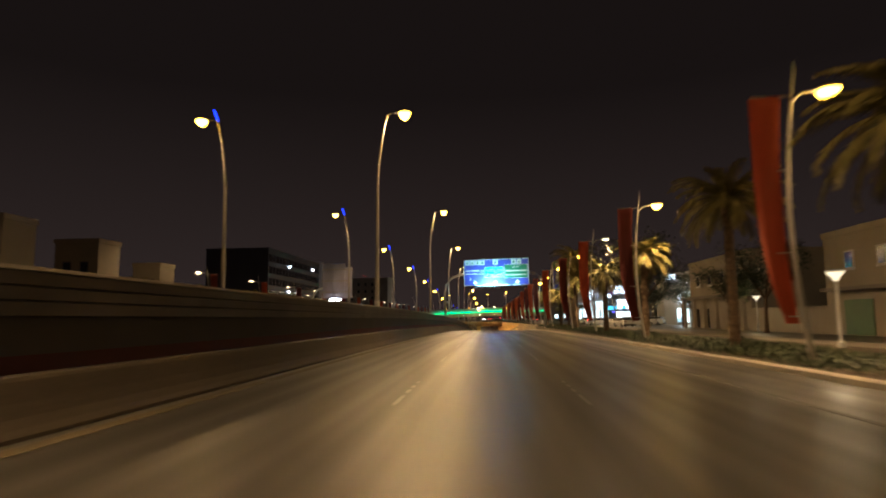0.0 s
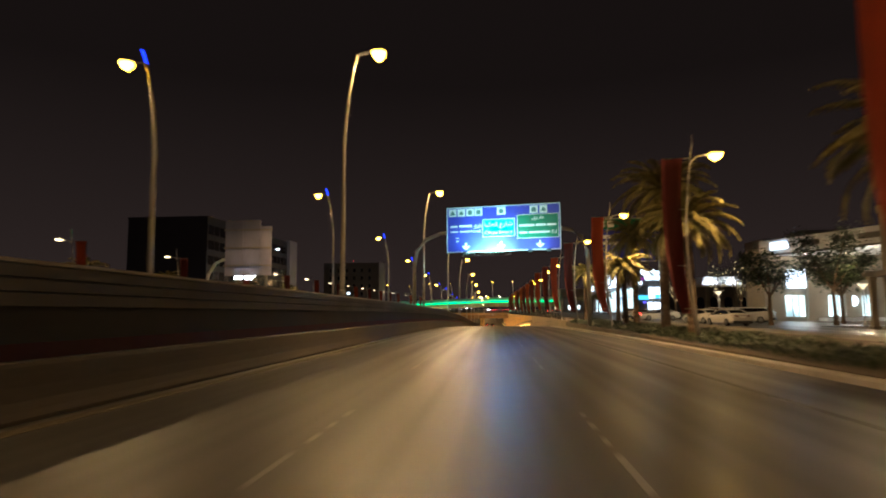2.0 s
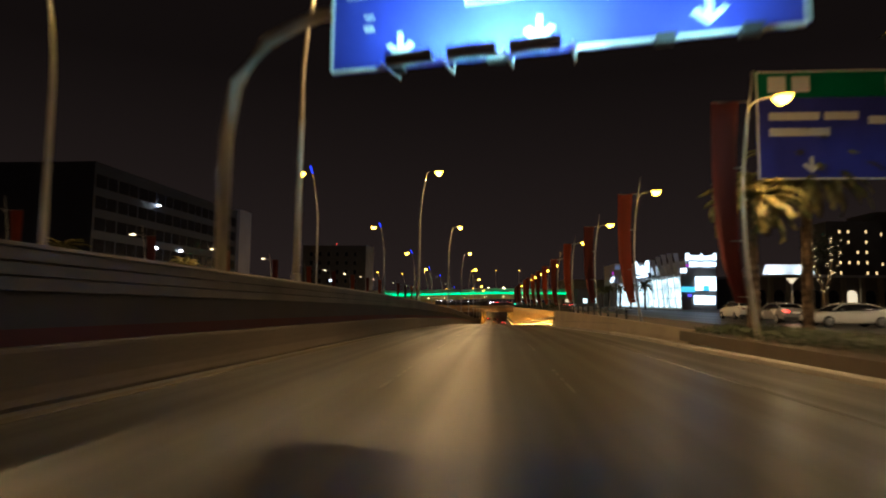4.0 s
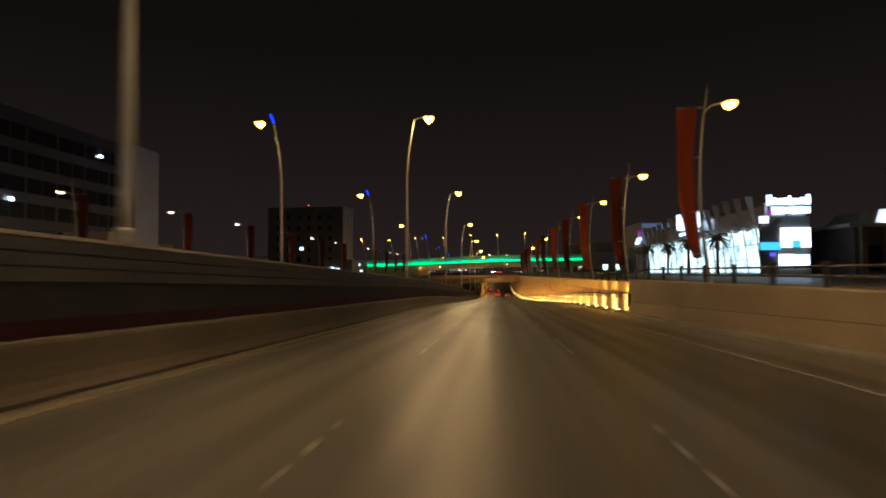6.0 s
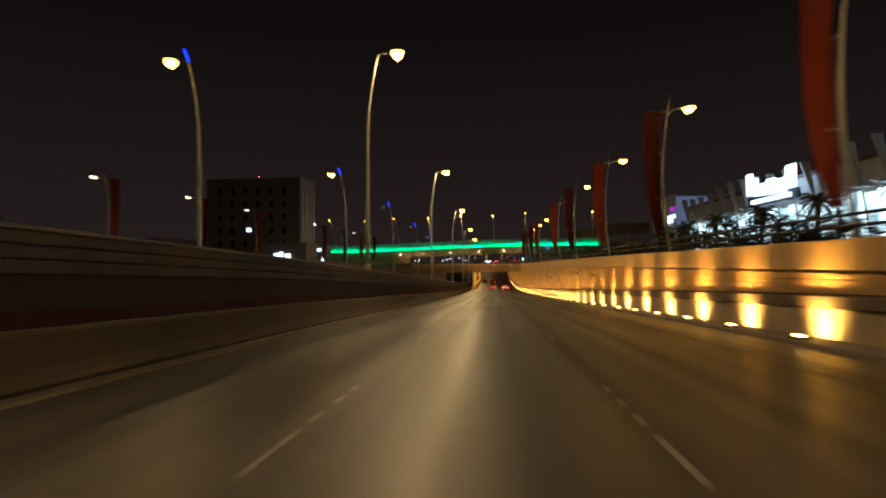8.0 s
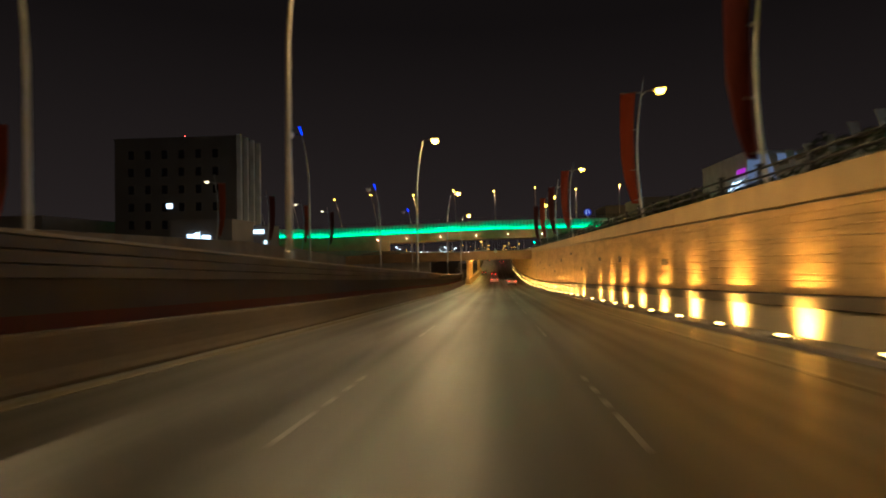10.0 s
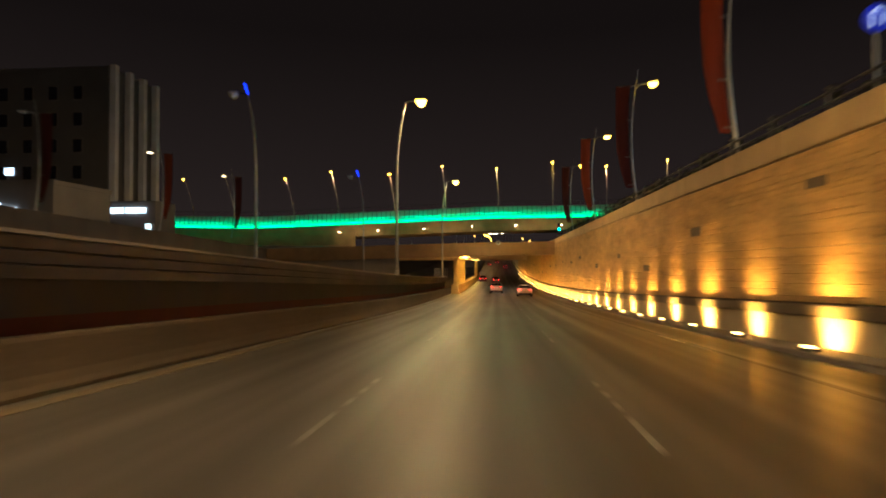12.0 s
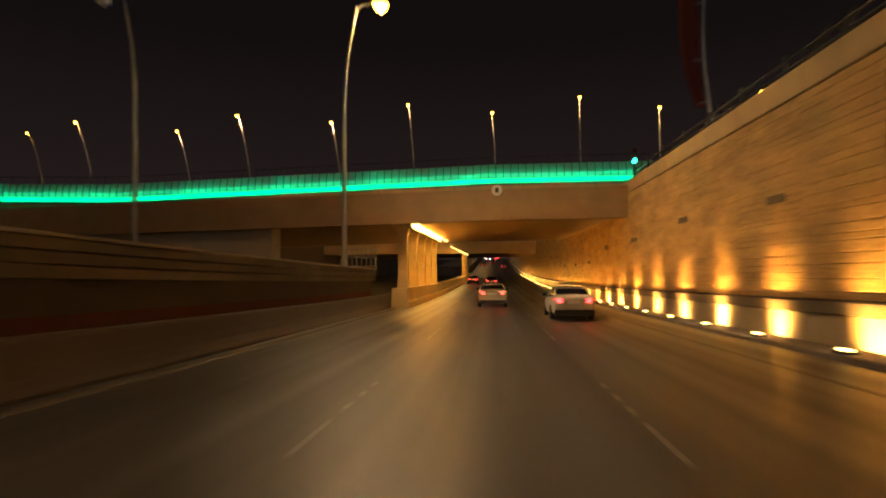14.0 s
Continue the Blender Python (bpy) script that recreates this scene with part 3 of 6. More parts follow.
for k in range(150):
    x = -92 + 1.0 * k
    if x > 42:
        break
    bm = bmesh.new()
    z = fly_z(x)
    ring_loft(bm, [[(x - 0.06, 387.78, z + 0.05), (x + 0.06, 387.78, z + 0.05), (x + 0.06, 387.95, z + 0.05), (x - 0.06, 387.95, z + 0.05)],
                   [(x - 0.06, 387.58, z + 1.2), (x + 0.06, 387.58, z + 1.2), (x + 0.06, 387.72, z + 1.2), (x - 0.06, 387.72, z + 1.2)],
                   [(x - 0.06, 387.98, z + 2.48), (x + 0.06, 387.98, z + 2.48), (x + 0.06, 388.12, z + 2.48), (x - 0.06, 388.12, z + 2.48)]])
    part("rib", bm, RIBSTEEL, fly)
bm = bmesh.new()
ring_loft(bm, [[(x, 387.35, fly_z(x) - 0.12), (x, 387.5, fly_z(x) - 0.12), (x, 387.5, fly_z(x) + 0.5), (x, 387.35, fly_z(x) + 0.5)] for x in XS if -95 <= x <= 60])
part("led_strip", bm, GREEN_LED, fly, "glowing green light strip")
for x in (-85, -45, -9, 30, 70):
    bm = bmesh.new()
    if x != -9:
        tube(bm, [(x, 395, -0.2), (x, 395, fly_z(x) + 0.05)], 0.9, 16)
        part("pier", bm, CONCRETE, fly)
    else:
        bm.free()
bm = bmesh.new()
for x in range(-100, 121, 2):
    box(bm, x - 0.03, x + 0.03, 388.15, 388.21, fly_z(x) + 2.5, fly_z(x) + 3.5)
ring_loft(bm, [[(x, 388.14, fly_z(x) + 3.45), (x, 388.22, fly_z(x) + 3.45), (x, 388.22, fly_z(x) + 3.53), (x, 388.14, fly_z(x) + 3.53)] for x in XS])
part("railing", bm, DARKSTEEL, fly, "dark railing along the deck")
for x in [-88 + 13 * i for i in range(11)]:
    d = bpy.data.lights.new("green_wash", "AREA")
    d.shape, d.size, d.size_y, d.energy, d.color = "RECTANGLE", 13, 0.3, 58, (0.0, 1.0, 0.36)
    d.spread = radians(48)
    ob = new("green_wash", d)
    ob.matrix_basis = look((x, 386.2, fly_z(x) - 0.4), (x, 388.0, fly_z(x) + 0.9))


# ---- street lamps ----
def curved_pole(parent, height, base_r, bow, material=STEEL, top=0.45):
    """A tapering pole whose centre line runs through bow(u), u from 0 at the foot to 1 at the top."""
    b = bmesh.new()
    us = [i / 10 * 0.6 for i in range(10)] + [0.6 + 0.4 * i / 12 for i in range(13)]
    tube(b, [(bow(u), 0, u * height) for u in us], [base_r * (1 - (1 - top) * u) for u in us], 12)
    part("pole", b, material, parent, smooth=True)
    b = bmesh.new()
    tube(b, [(0, 0, -0.02), (0, 0, 0.22), (0, 0, 0.26)], [base_r * 1.3, base_r * 1.25, base_r * 1.03], 10)
    part("base", b, material, parent)


def head(parent, x, z, side, lens, name="lamp_head", length=0.95, drop=1.0):
    b = bmesh.new()
    rings = []
    for u, w, h in ((0, 0.08, 0.06), (0.2, 0.17, 0.13), (0.6, 0.21, 0.16), (0.9, 0.17, 0.12), (1.0, 0.08, 0.06)):
        rings.append([(x + side * u * length, w * math.cos(a), z + 0.06 + h * 0.6 * math.sin(a)) for a in [2 * math.pi * k / 10 for k in range(10)]])
    ring_loft(b, rings)
    h = part(name, b, STEEL, parent, smooth=True)
    b = bmesh.new()
    rings = []
    for u, w, h2 in ((0.08, 0.06, 0.02), (0.22, 0.25, 0.22), (0.5, 0.31, 0.35), (0.8, 0.25, 0.24), (0.95, 0.06, 0.02)):
        rings.append([(x + side * u * length, w * math.cos(a), z + 0.0 - h2 * drop * max(0, -math.sin(a)) + 0.02 * max(0, math.sin(a))) for a in [2 * math.pi * k / 10 for k in range(10)]])
    ring_loft(b, rings)
    part("lens", b, lens, h, "glowing lamp lens", smooth=True)


S = 33.68
A0 = 30.0


def median_lamp(side, lit=True, blue=False):
    """A tall median lamp; side +1 leans over our carriageway, -1 over the other one."""
    ob = thing("street_lamp", "tall curved steel street lamp on the median, glowing sodium yellow" if lit else "tall curved steel street lamp, unlit, with a blue light on top", "street lamp", "median street lamps")
    curved_pole(ob, 11.55, 0.125, lambda u: side * (0.04 * u + 0.58 * max(0.0, (u - 0.58) / 0.42) ** 2.0))
    b = bmesh.new()
    tube(b, [(side * 0.6, 0, 11.48), (side * 0.85, 0, 11.62), (side * 1.3, 0, 11.66)], [0.045, 0.04, 0.04], 8)
    part("arm", b, DARKSTEEL, ob)
    head(ob, side * 1.25, 11.64, side, SODIUM_GLOW if lit else WHITE, length=0.82, drop=1.2)
    if blue:
        b = bmesh.new()
        tube(b, [(side * 0.62, 0, 11.56), (side * 0.86, 0, 12.24)], [0.06, 0.085], 8)
        part("blue_light", b, BLUE_GLOW, ob, "glowing blue marker light")
    return ob


near_lamp = median_lamp(1)
near_lamp.matrix_basis = pose(-5.98, A0 - S, road_z(A0 - S) + 2.42)
for k in range(0, 22):
    y = A0 + k * S
    if 342 < y < 474:
        continue
    copy_thing(near_lamp, pose(-5.98, y, road_z(y) + 2.42))
for k in [*range(-1, 10), 14, 15, 16, 17]:
    y = A0 + k * S
    lamp("median_light", "SPOT", (-4.4, y, road_z(y) + 13.65), (5.0, y, road_z(y)), MEDIAN_LAMP * (1.0 if k < 10 else 0.2), SODIUM, 0.2, 160, 1.0)
    d = bpy.data.lights.new("lens_light", "POINT")
    d.energy, d.color, d.shadow_soft_size = MEDIAN_LAMP * (0.12 if k < 10 else 0.02), SODIUM, 0.25
    ob = new("lens_light", d)
    ob.location = (-4.3, y, road_z(y) + 13.45)
far_lit = median_lamp(-1, True, True)
far_lit.matrix_basis = pose(-15.35, A0 - S, road_z(A0 - S) + 2.42)
far_off = None
for k in range(0, 10):
    y = A0 + k * S
    m = pose(-15.35, y, road_z(y) + 2.42) if k < 7 else pose(-15.72, y, road_z(y) + 2.42) @ Matrix.Diagonal((1, 1, 1.075, 1))
    if k < 7:
        copy_thing(far_lit, m)
        lamp("far_light", "SPOT", (-17.0, y, road_z(y) + 13.7), (-19, y, road_z(y)), MEDIAN_LAMP * 0.8, SODIUM, 0.2, 150, 0.5)
    elif far_off is None:
        far_off = median_lamp(-1, False, True)
        far_off.matrix_basis = m
    else:
        copy_thing(far_off, m).matrix_basis = m


def banner_lamp(side=1, cloth=None, lens=None):
    """A bowed service road lamp with a tall curved red banner on its road side."""
    ob = thing("banner_lamp", "bowed steel street lamp carrying a tall %s fabric banner" % ("dark maroon" if cloth else "orange-red"), "street lamp", "banner street lamps")

    def bow(u):
        return -side * 0.40 * math.sin(math.pi * min(1.0, u * 1.04)) ** 0.9 + side * 0.06 * u
    curved_pole(ob, 8.85, 0.095, bow, STEEL, 0.3)
    b = bmesh.new()
    j = bow(7.6 / 8.85)
    tube(b, [(j, 0, 7.6), (j + side * 0.3, 0, 7.88), (side * 0.75, 0, 7.98)], [0.045, 0.04, 0.035], 8)
    part("arm", b, STEEL, ob)
    head(ob, side * 0.68, 7.95, side, lens or SODIUM_GLOW, length=0.7, drop=0.3 if lens else 0.8)
    b = bmesh.new()
    rows = []
    for i in range(19):
        z = 1.2 + 6.6 * i / 18
        outer = float(np.interp(z, (1.15, 2.4, 3.8, 5.5, 7.86), (0.72, 1.10, 1.32, 1.36, 1.32)))
        inner = -side * bow(z / 8.85) + float(np.interp(z, (0.7, 4.4, 7.86), (0.14, 0.16, 0.36)))
        rows.append([(-side * (inner + (outer - inner) * k / 4), 0.05 * math.sin(0.55 * z + k * 0.9), z) for k in range(5)])
    vs = [[b.verts.new(p) for p in r] for r in rows]
    for a, c in zip(vs, vs[1:]):
        for k in range(4):
            b.faces.new((a[k], a[k + 1], c[k + 1], c[k]))
    bmesh.ops.solidify(b, geom=b.faces[:], thickness=0.02)
    part("banner", b, cloth or RED, ob, "tall dark maroon banner" if cloth else "tall orange-red fabric banner", smooth=True)
    for z, reach in ((7.8, 1.3), (5.6, 0.9), (3.2, 0.8), (1.4, 0.6)):
        b = bmesh.new()
        tube(b, [(bow(z / 8.85), 0, z), (-side * reach, 0, z)], 0.022, 6)
        part("bracket", b, STEEL, ob)
    return ob


R0, RS = 16.0, 16.66
first = banner_lamp(1)
TALLER = Matrix.Diagonal((1, 1, 1.04, 1))
first.matrix_basis = pose(9.9, 13.0, 0.1) @ TALLER
dark_lamp = None
for k in range(-1, 20):
    y = (13.0, 32.0, 48.4, 63.2, 80.6, 98.0)[k] if 0 <= k < 6 else R0 + RS * k
    x = 9.55 if k in (4, 5) else 9.9 if k < 7 else 10.12 if k < 13 else 9.78
    if k == 15:
        continue
    m = pose(x, y, 0.1 if y < 150 else -0.25) @ (TALLER if y < 150 else Matrix())
    if k % 2:
        if dark_lamp is None:
            dark_lamp = banner_lamp(1, DARKRED)
            dark_lamp.matrix_basis = m
        else:
            copy_thing(dark_lamp, m).matrix_basis = m
    elif k == 2:
        banner_lamp(1, None, SHADED_GLOW).matrix_basis = m
    elif k:
        copy_thing(first, m).matrix_basis = m
    if 0 <= k < 7 and k != 2:
        d = bpy.data.lights.new("side_lens_light", "POINT")
        d.energy, d.color, d.shadow_soft_size = SIDE_LAMP * 0.032, SODIUM, 0.25
        ob = new("side_lens_light", d)
        ob.location = (x + 1.05, y, 7.85)
    if k == 2:
        lamp("side_light", "SPOT", (x + 1.05, y, 7.8), (x + 1.6, y, 0), SIDE_LAMP * 0.7, SODIUM, 0.15, 128, 0.5)
    elif k >= 0:
        lamp("side_light", "SPOT", (x + 1.05, y, 7.8), (x + 3.7, y, 0), SIDE_LAMP if y < 105 else SIDE_LAMP * 0.5, SODIUM, 0.15, 146, 0.75)
west = banner_lamp(-1, None, SHADED_GLOW)
west.matrix_basis = pose(-33.4, 66.0 + 16.8, -0.45)
west_dark = banner_lamp(-1, DARKRED, SHADED_GLOW)
west_dark.matrix_basis = pose(-33.4, 66.0, -0.45)
for k in range(2, 17):
    m = pose(-33.4, 66.0 + 16.8 * k, -0.45)
    if k == 14:
        banner_lamp(-1, DARKRED, WHITE).matrix_basis = m
    elif k != 12:
        copy_thing(west if k % 2 else west_dark, m)
for k in [*range(0, 12), 13, 15, 16]:
    lamp("west_light", "SPOT", (-34.6, 66.0 + 16.8 * k, 7.8), (-42, 67 + 16.8 * k, 0), SIDE_LAMP * 0.45, SODIUM, 0.15, 172, 0.6)


PALESTEEL = mat("pale_painted_steel", (0.50, 0.46, 0.40), 0.5, scale=2, fine=30, bump=0.05)


def flyover_lamp(reach):
    """A slim lamp whose pole bows towards the carriageway by reach metres."""
    ob = thing("flyover_lamp", "slim pale bowed steel lamp standing on the flyover deck", "street lamp", "flyover lamps")
    b = bmesh.new()
    tube(b, [(reach, 0, 0), (reach * 0.78, 0, 3.6), (reach * 0.4, 0, 7.4), (0, 0, 10.3)], [0.1, 0.09, 0.075, 0.06], 8)
    part("pole", b, PALESTEEL, ob, smooth=True)
    b = bmesh.new()
    tube(b, [(0, 0, 10.2), (0, -0.5, 10.45)], 0.04, 6)
    part("arm", b, STEEL, ob)
    b = bmesh.new()
    box(b, -0.26, 0.26, -0.72, -0.28, 10.38, 10.54)
    soften(b, 0.05)
    h = part("lamp_head", b, STEEL, ob)
    b = bmesh.new()
    rings = [[(0.2 * s * math.cos(a), -0.5 + 0.18 * s * math.sin(a), z) for a in [2 * math.pi * k / 10 for k in range(10)]] for s, z in ((1, 10.38), (0.95, 10.24), (0.4, 10.12))]
    ring_loft(b, rings)
    part("lens", b, SODIUM_GLOW, h, "glowing lamp lens")
    return ob


for x, y in ((12.6, 391.5), (36.6, 391.5), (-11.2, 391.5), (-36.0, 391.5), (-60.6, 391.5), (-85, 391.5), (25.2, 398.5), (0.6, 398.5), (-24.1, 398.5), (-48.8, 398.5), (-73.8, 398.5)):
    flyover_lamp(float(np.interp(x, (-85, -60, -36, -11, 12), (2.9, 2.6, 1.9, 0.8, 0.05)))).matrix_basis = pose(x, y, fly_z(x) + 1.7)
for x, y in ((12.6, 391.5), (36.6, 391.5), (-11.2, 391.5), (-36.0, 391.5), (-60.6, 391.5), (0.6, 398.5), (25.2, 398.5), (-24.1, 398.5), (-48.8, 398.5)):
    d = bpy.data.lights.new("flyover_light", "POINT")
    d.energy, d.color, d.shadow_soft_size = 420, SODIUM, 0.15
    ob = new("flyover_light", d)
    ob.location = (x, y - 0.5, fly_z(x) + 1.7 + 9.7)

# ---- uplights at the foot of the underpass wall ----
def uplight(lit=True):
    text = "amber floor uplight glowing at the wall's foot" if lit else "failed floor uplight with a dark lens at the wall's foot"
    ob = thing("uplight", text, "uplight", "wall uplights")
    b = bmesh.new()
    box(b, -0.14, 0.14, -0.2, 0.2, 0.0, 0.07)
    soften(b, 0.02)
    part("housing", b, DARKSTEEL, ob)
    b = bmesh.new()
    box(b, -0.09, 0.09, -0.12, 0.12, 0.07, 0.10)
    part("lens", b, AMBER_GLOW if lit else GLASS, ob, "glowing amber lens" if lit else "dark glass lens")
    return ob


FAILED = 24
up = uplight()
up.matrix_basis = pose(8.84 - inset(FIRST), FIRST, road_z(FIRST) + 0.135)
for k in range(1, 75):
    y = FIRST + PITCH * k
    m = pose(8.84 - inset(y), y, road_z(y) + 0.135)
    if k == FAILED:
        uplight(False).matrix_basis = m
    else:
        copy_thing(up, m)
worn_lamp = random.Random(12)
for k in range(75):
    y = FIRST + PITCH * k
    if y < 480 and k != FAILED:
        z = road_z(y)
        x = 8.78 - inset(y)
        beam = lamp("uplight_beam", "SPOT", (x, y, z + 0.27), (x + 0.64, y, z + 0.63), UPLIGHT * worn_lamp.uniform(1.25, 1.75), AMBER, 0.05, 146, 1.0)
        beam.matrix_basis = beam.matrix_basis @ Matrix.Diagonal((0.58, 1, 1, 1))


# ---- overhead direction sign over the carriageway ----
def flat(parent, name, material, x0, x1, z0, z1, y=-0.06, depth=0.012, label=""):
    b = bmesh.new()
    box(b, x0, x1, y - depth, y, z0, z1)
    return part(name, b, material, parent, label)


def frame_border(parent, w, h, t=0.07, y=-0.055):
    b = bmesh.new()
    box(b, 0, w, y - 0.012, y, 0, t)
    box(b, 0, w, y - 0.012, y, h - t, h)
    box(b, 0, t, y - 0.012, y, t, h - t)
    box(b, w - t, w, y - 0.012, y, t, h - t)
    part("border", b, WHITE, parent, "white border line")


def down_arrow(parent, cx, z0, z1, w, y=-0.08):
    b = bmesh.new()
    h = z1 - z0
    pts = [(cx, z0), (cx + w, z0 + 0.5 * h), (cx + 0.62 * w, z0 + 0.62 * h), (cx + 0.2 * w, z0 + 0.42 * h), (cx + 0.2 * w, z1),
           (cx - 0.2 * w, z1), (cx - 0.2 * w, z0 + 0.42 * h), (cx - 0.62 * w, z0 + 0.62 * h), (cx - w, z0 + 0.5 * h)]
    ring_loft(b, [[(x, y, z) for x, z in pts], [(x, y - 0.01, z) for x, z in pts]])
    part("arrow", b, WHITE, parent)


gantry = thing("gantry_sign", "blue overhead direction sign with green panels on an arched steel gantry", "traffic sign", at=(-3.1, 90.9, 6.72), turn=-11.5)
W, H = 10.25, 4.08
b = bmesh.new()
box(b, 0, W, -0.05, 0.06, 0, H)
soften(b, 0.015)
part("panel", b, BLUE, gantry, "blue sign panel")
frame_border(gantry, W, H)
flat(gantry, "name_panel", TEAL, 0.325 * W, 0.61 * W, 0.32 * H, 0.71 * H, -0.056, label="teal sub-panel")
flat(gantry, "name_panel", GREEN, 0.63 * W, 0.985 * W, 0.26 * H, 0.78 * H, -0.056, label="green sub-panel")
for x0, x1, z0, z1 in ((0.325, 0.61, 0.32, 0.71), (0.63, 0.985, 0.26, 0.78)):
    b = bmesh.new()
    for a in ((x0 * W, x1 * W, z0 * H, z0 * H + 0.04), (x0 * W, x1 * W, z1 * H - 0.04, z1 * H), (x0 * W, x0 * W + 0.04, z0 * H + 0.04, z1 * H - 0.04), (x1 * W - 0.04, x1 * W, z0 * H + 0.04, z1 * H - 0.04)):
        box(b, a[0], a[1], -0.082, -0.070, a[2], a[3])
    part("panel_outline", b, WHITE, gantry)
for x0, x1 in ((0.02, 0.09), (0.10, 0.17), (0.18, 0.25), (0.255, 0.325), (0.455, 0.53), (0.74, 0.81), (0.825, 0.89)):
    icon = flat(gantry, "icon", WHITE, x0 * W, x1 * W, 0.80 * H, 0.965 * H, -0.056)
    cx = (x0 + x1) / 2 * W
    b = bmesh.new()
    if x0 < 0.18 or x0 > 0.8:
        outline = [(cx - 0.26, 0.835), (cx + 0.26, 0.835), (cx + 0.1, 0.90), (cx, 0.935), (cx - 0.12, 0.89)]
    else:
        outline = [(cx - 0.2, 0.83), (cx + 0.2, 0.83), (cx + 0.2, 0.90), (cx + 0.1, 0.93), (cx - 0.1, 0.93), (cx - 0.2, 0.90)]
    ring_loft(b, [[(x, y, z * H) for x, z in outline] for y in (-0.070, -0.078)])
    part("pictogram", b, ICON, icon)
def lettering(parent, text, x0, x1, z0, z1, y=-0.072):
    """Built-in font lettering fitted into the box x0..x1, z0..z1 of a sign's face."""
    curve = bpy.data.curves.new("lettering", "FONT")
    curve.body, curve.extrude, curve.resolution_u = text, 0.01, 3
    holder = bpy.data.objects.new("lettering", curve)
    scene.collection.objects.link(holder)
    me = bpy.data.meshes.new_from_object(holder.evaluated_get(bpy.context.evaluated_depsgraph_get()))
    bpy.data.objects.remove(holder)
    xs, zs = [v.co.x for v in me.vertices], [v.co.y for v in me.vertices]
    a, c, lo, hi = min(xs), max(xs), min(zs), max(zs)
    for v in me.vertices:
        v.co = Vector((x0 + (v.co.x - a) / (c - a) * (x1 - x0), y - 0.006 - v.co.z * 0.6, z0 + (v.co.y - lo) / (hi - lo) * (z1 - z0)))
    me.materials.clear()
    me.materials.append(WHITE)
    ob = new("lettering", me)
    ob.parent = parent
    return ob


ROAD_AR = "\ufed6\ufef3\ufeae\ufec3"
lettering(gantry, ROAD_AR, 0.245 * W, 0.318 * W, 0.515 * H, 0.63 * H)
lettering(gantry, "Road", 0.225 * W, 0.305 * W, 0.43 * H, 0.49 * H)
lettering(gantry, "\ufe8e\ufef4\ufee0\ufecc\ufedf\ufe8d \ufec9\ufead\ufe8e\ufeb7", 0.345 * W, 0.59 * W, 0.505 * H, 0.64 * H)
lettering(gantry, "Olaya Street", 0.345 * W, 0.59 * W, 0.36 * H, 0.45 * H)
lettering(gantry, ROAD_AR, 0.755 * W, 0.86 * W, 0.645 * H, 0.75 * H)
lettering(gantry, "Rd", 0.925 * W, 0.965 * W, 0.35 * H, 0.42 * H)
# names stay plain bars, word by word
for x0, x1, z0, z1 in ((0.035, 0.10, 0.54, 0.61), (0.115, 0.23, 0.54, 0.62),
                       (0.035, 0.105, 0.43, 0.485), (0.12, 0.21, 0.43, 0.485), (0.085, 0.11, 0.22, 0.27), (0.085, 0.11, 0.30, 0.33),
                       (0.65, 0.78, 0.50, 0.58), (0.79, 0.875, 0.50, 0.58), (0.885, 0.965, 0.50, 0.58),
                       (0.65, 0.715, 0.35, 0.42), (0.73, 0.91, 0.35, 0.42)):
    mid = (z0 + z1) / 2
    flat(gantry, "lettering_bar", WHITE, x0 * W, x1 * W, (mid + (z0 - mid) * 0.55) * H, (mid + (z1 - mid) * 0.55) * H, -0.072)
for cx in (0.175, 0.49, 0.825):
    down_arrow(gantry, cx * W, 0.05 * H, 0.20 * H, 0.36)
b = bmesh.new()
arch = [(-3.35, 0.6, -5.0 - 0.2), (-3.35, 0.6, -1.2), (-3.1, 0.6, 0.3), (-2.2, 0.6, 1.35), (-0.8, 0.6, 1.85), (0.6, 0.6, 1.95), (W - 0.2, 0.6, 1.95), (W + 0.8, 0.6, 1.75), (W + 1.7, 0.6, 1.1), (W + 2.15, 0.6, -0.2), (W + 2.2, 0.6, -1.5), (W + 2.2, 0.6, -6.7)]
tube(b, arch, 0.17, 12)
part("arch", b, STEEL, gantry, "arched steel tube", smooth=True)
for x in (1.2, 3.6, 6.2, 8.8):
    b = bmesh.new()
    box(b, x - 0.06, x + 0.06, 0.06, 0.5, 0.3, H - 0.3)
    part("bracket", b, STEEL, gantry)
for x in (1.8, 3.1, 4.45, 5.8):
    b = bmesh.new()
    tube(b, [(x, 0.0, -0.05), (x, -0.1, -0.30), (x, -1.2, -0.36)], 0.035, 6)
    part("flood_arm", b, STEEL, gantry)
b = bmesh.new()
tube(b, [(1.7, -1.25, -0.46), (5.9, -1.25, -0.46)], 0.035, 8)
part("flood_rail", b, STEEL, gantry, "thin pale steel rail below the floodlights")
for x in (2.45, 3.8, 5.1):
    b = bmesh.new()
    box(b, x - 0.5, x + 0.5, -1.4, -1.1, -0.42, -0.22)
    soften(b, 0.03)
    f = part("floodlight", b, DARKSTEEL, gantry)
    b = bmesh.new()
    box(b, x - 0.42, x + 0.42, -1.36, -1.14, -0.222, -0.20)
    part("lens", b, FLOOD_GLOW, f, "glowing floodlight lens")
for x in (1.75, 4.1, 7.6, 9.2):
    b = bmesh.new()
    box(b, x - 0.2, x + 0.2, -0.35, -0.06, -0.16, 0.06)
    soften(b, 0.02)
    part("clamp", b, DARKSTEEL, gantry)
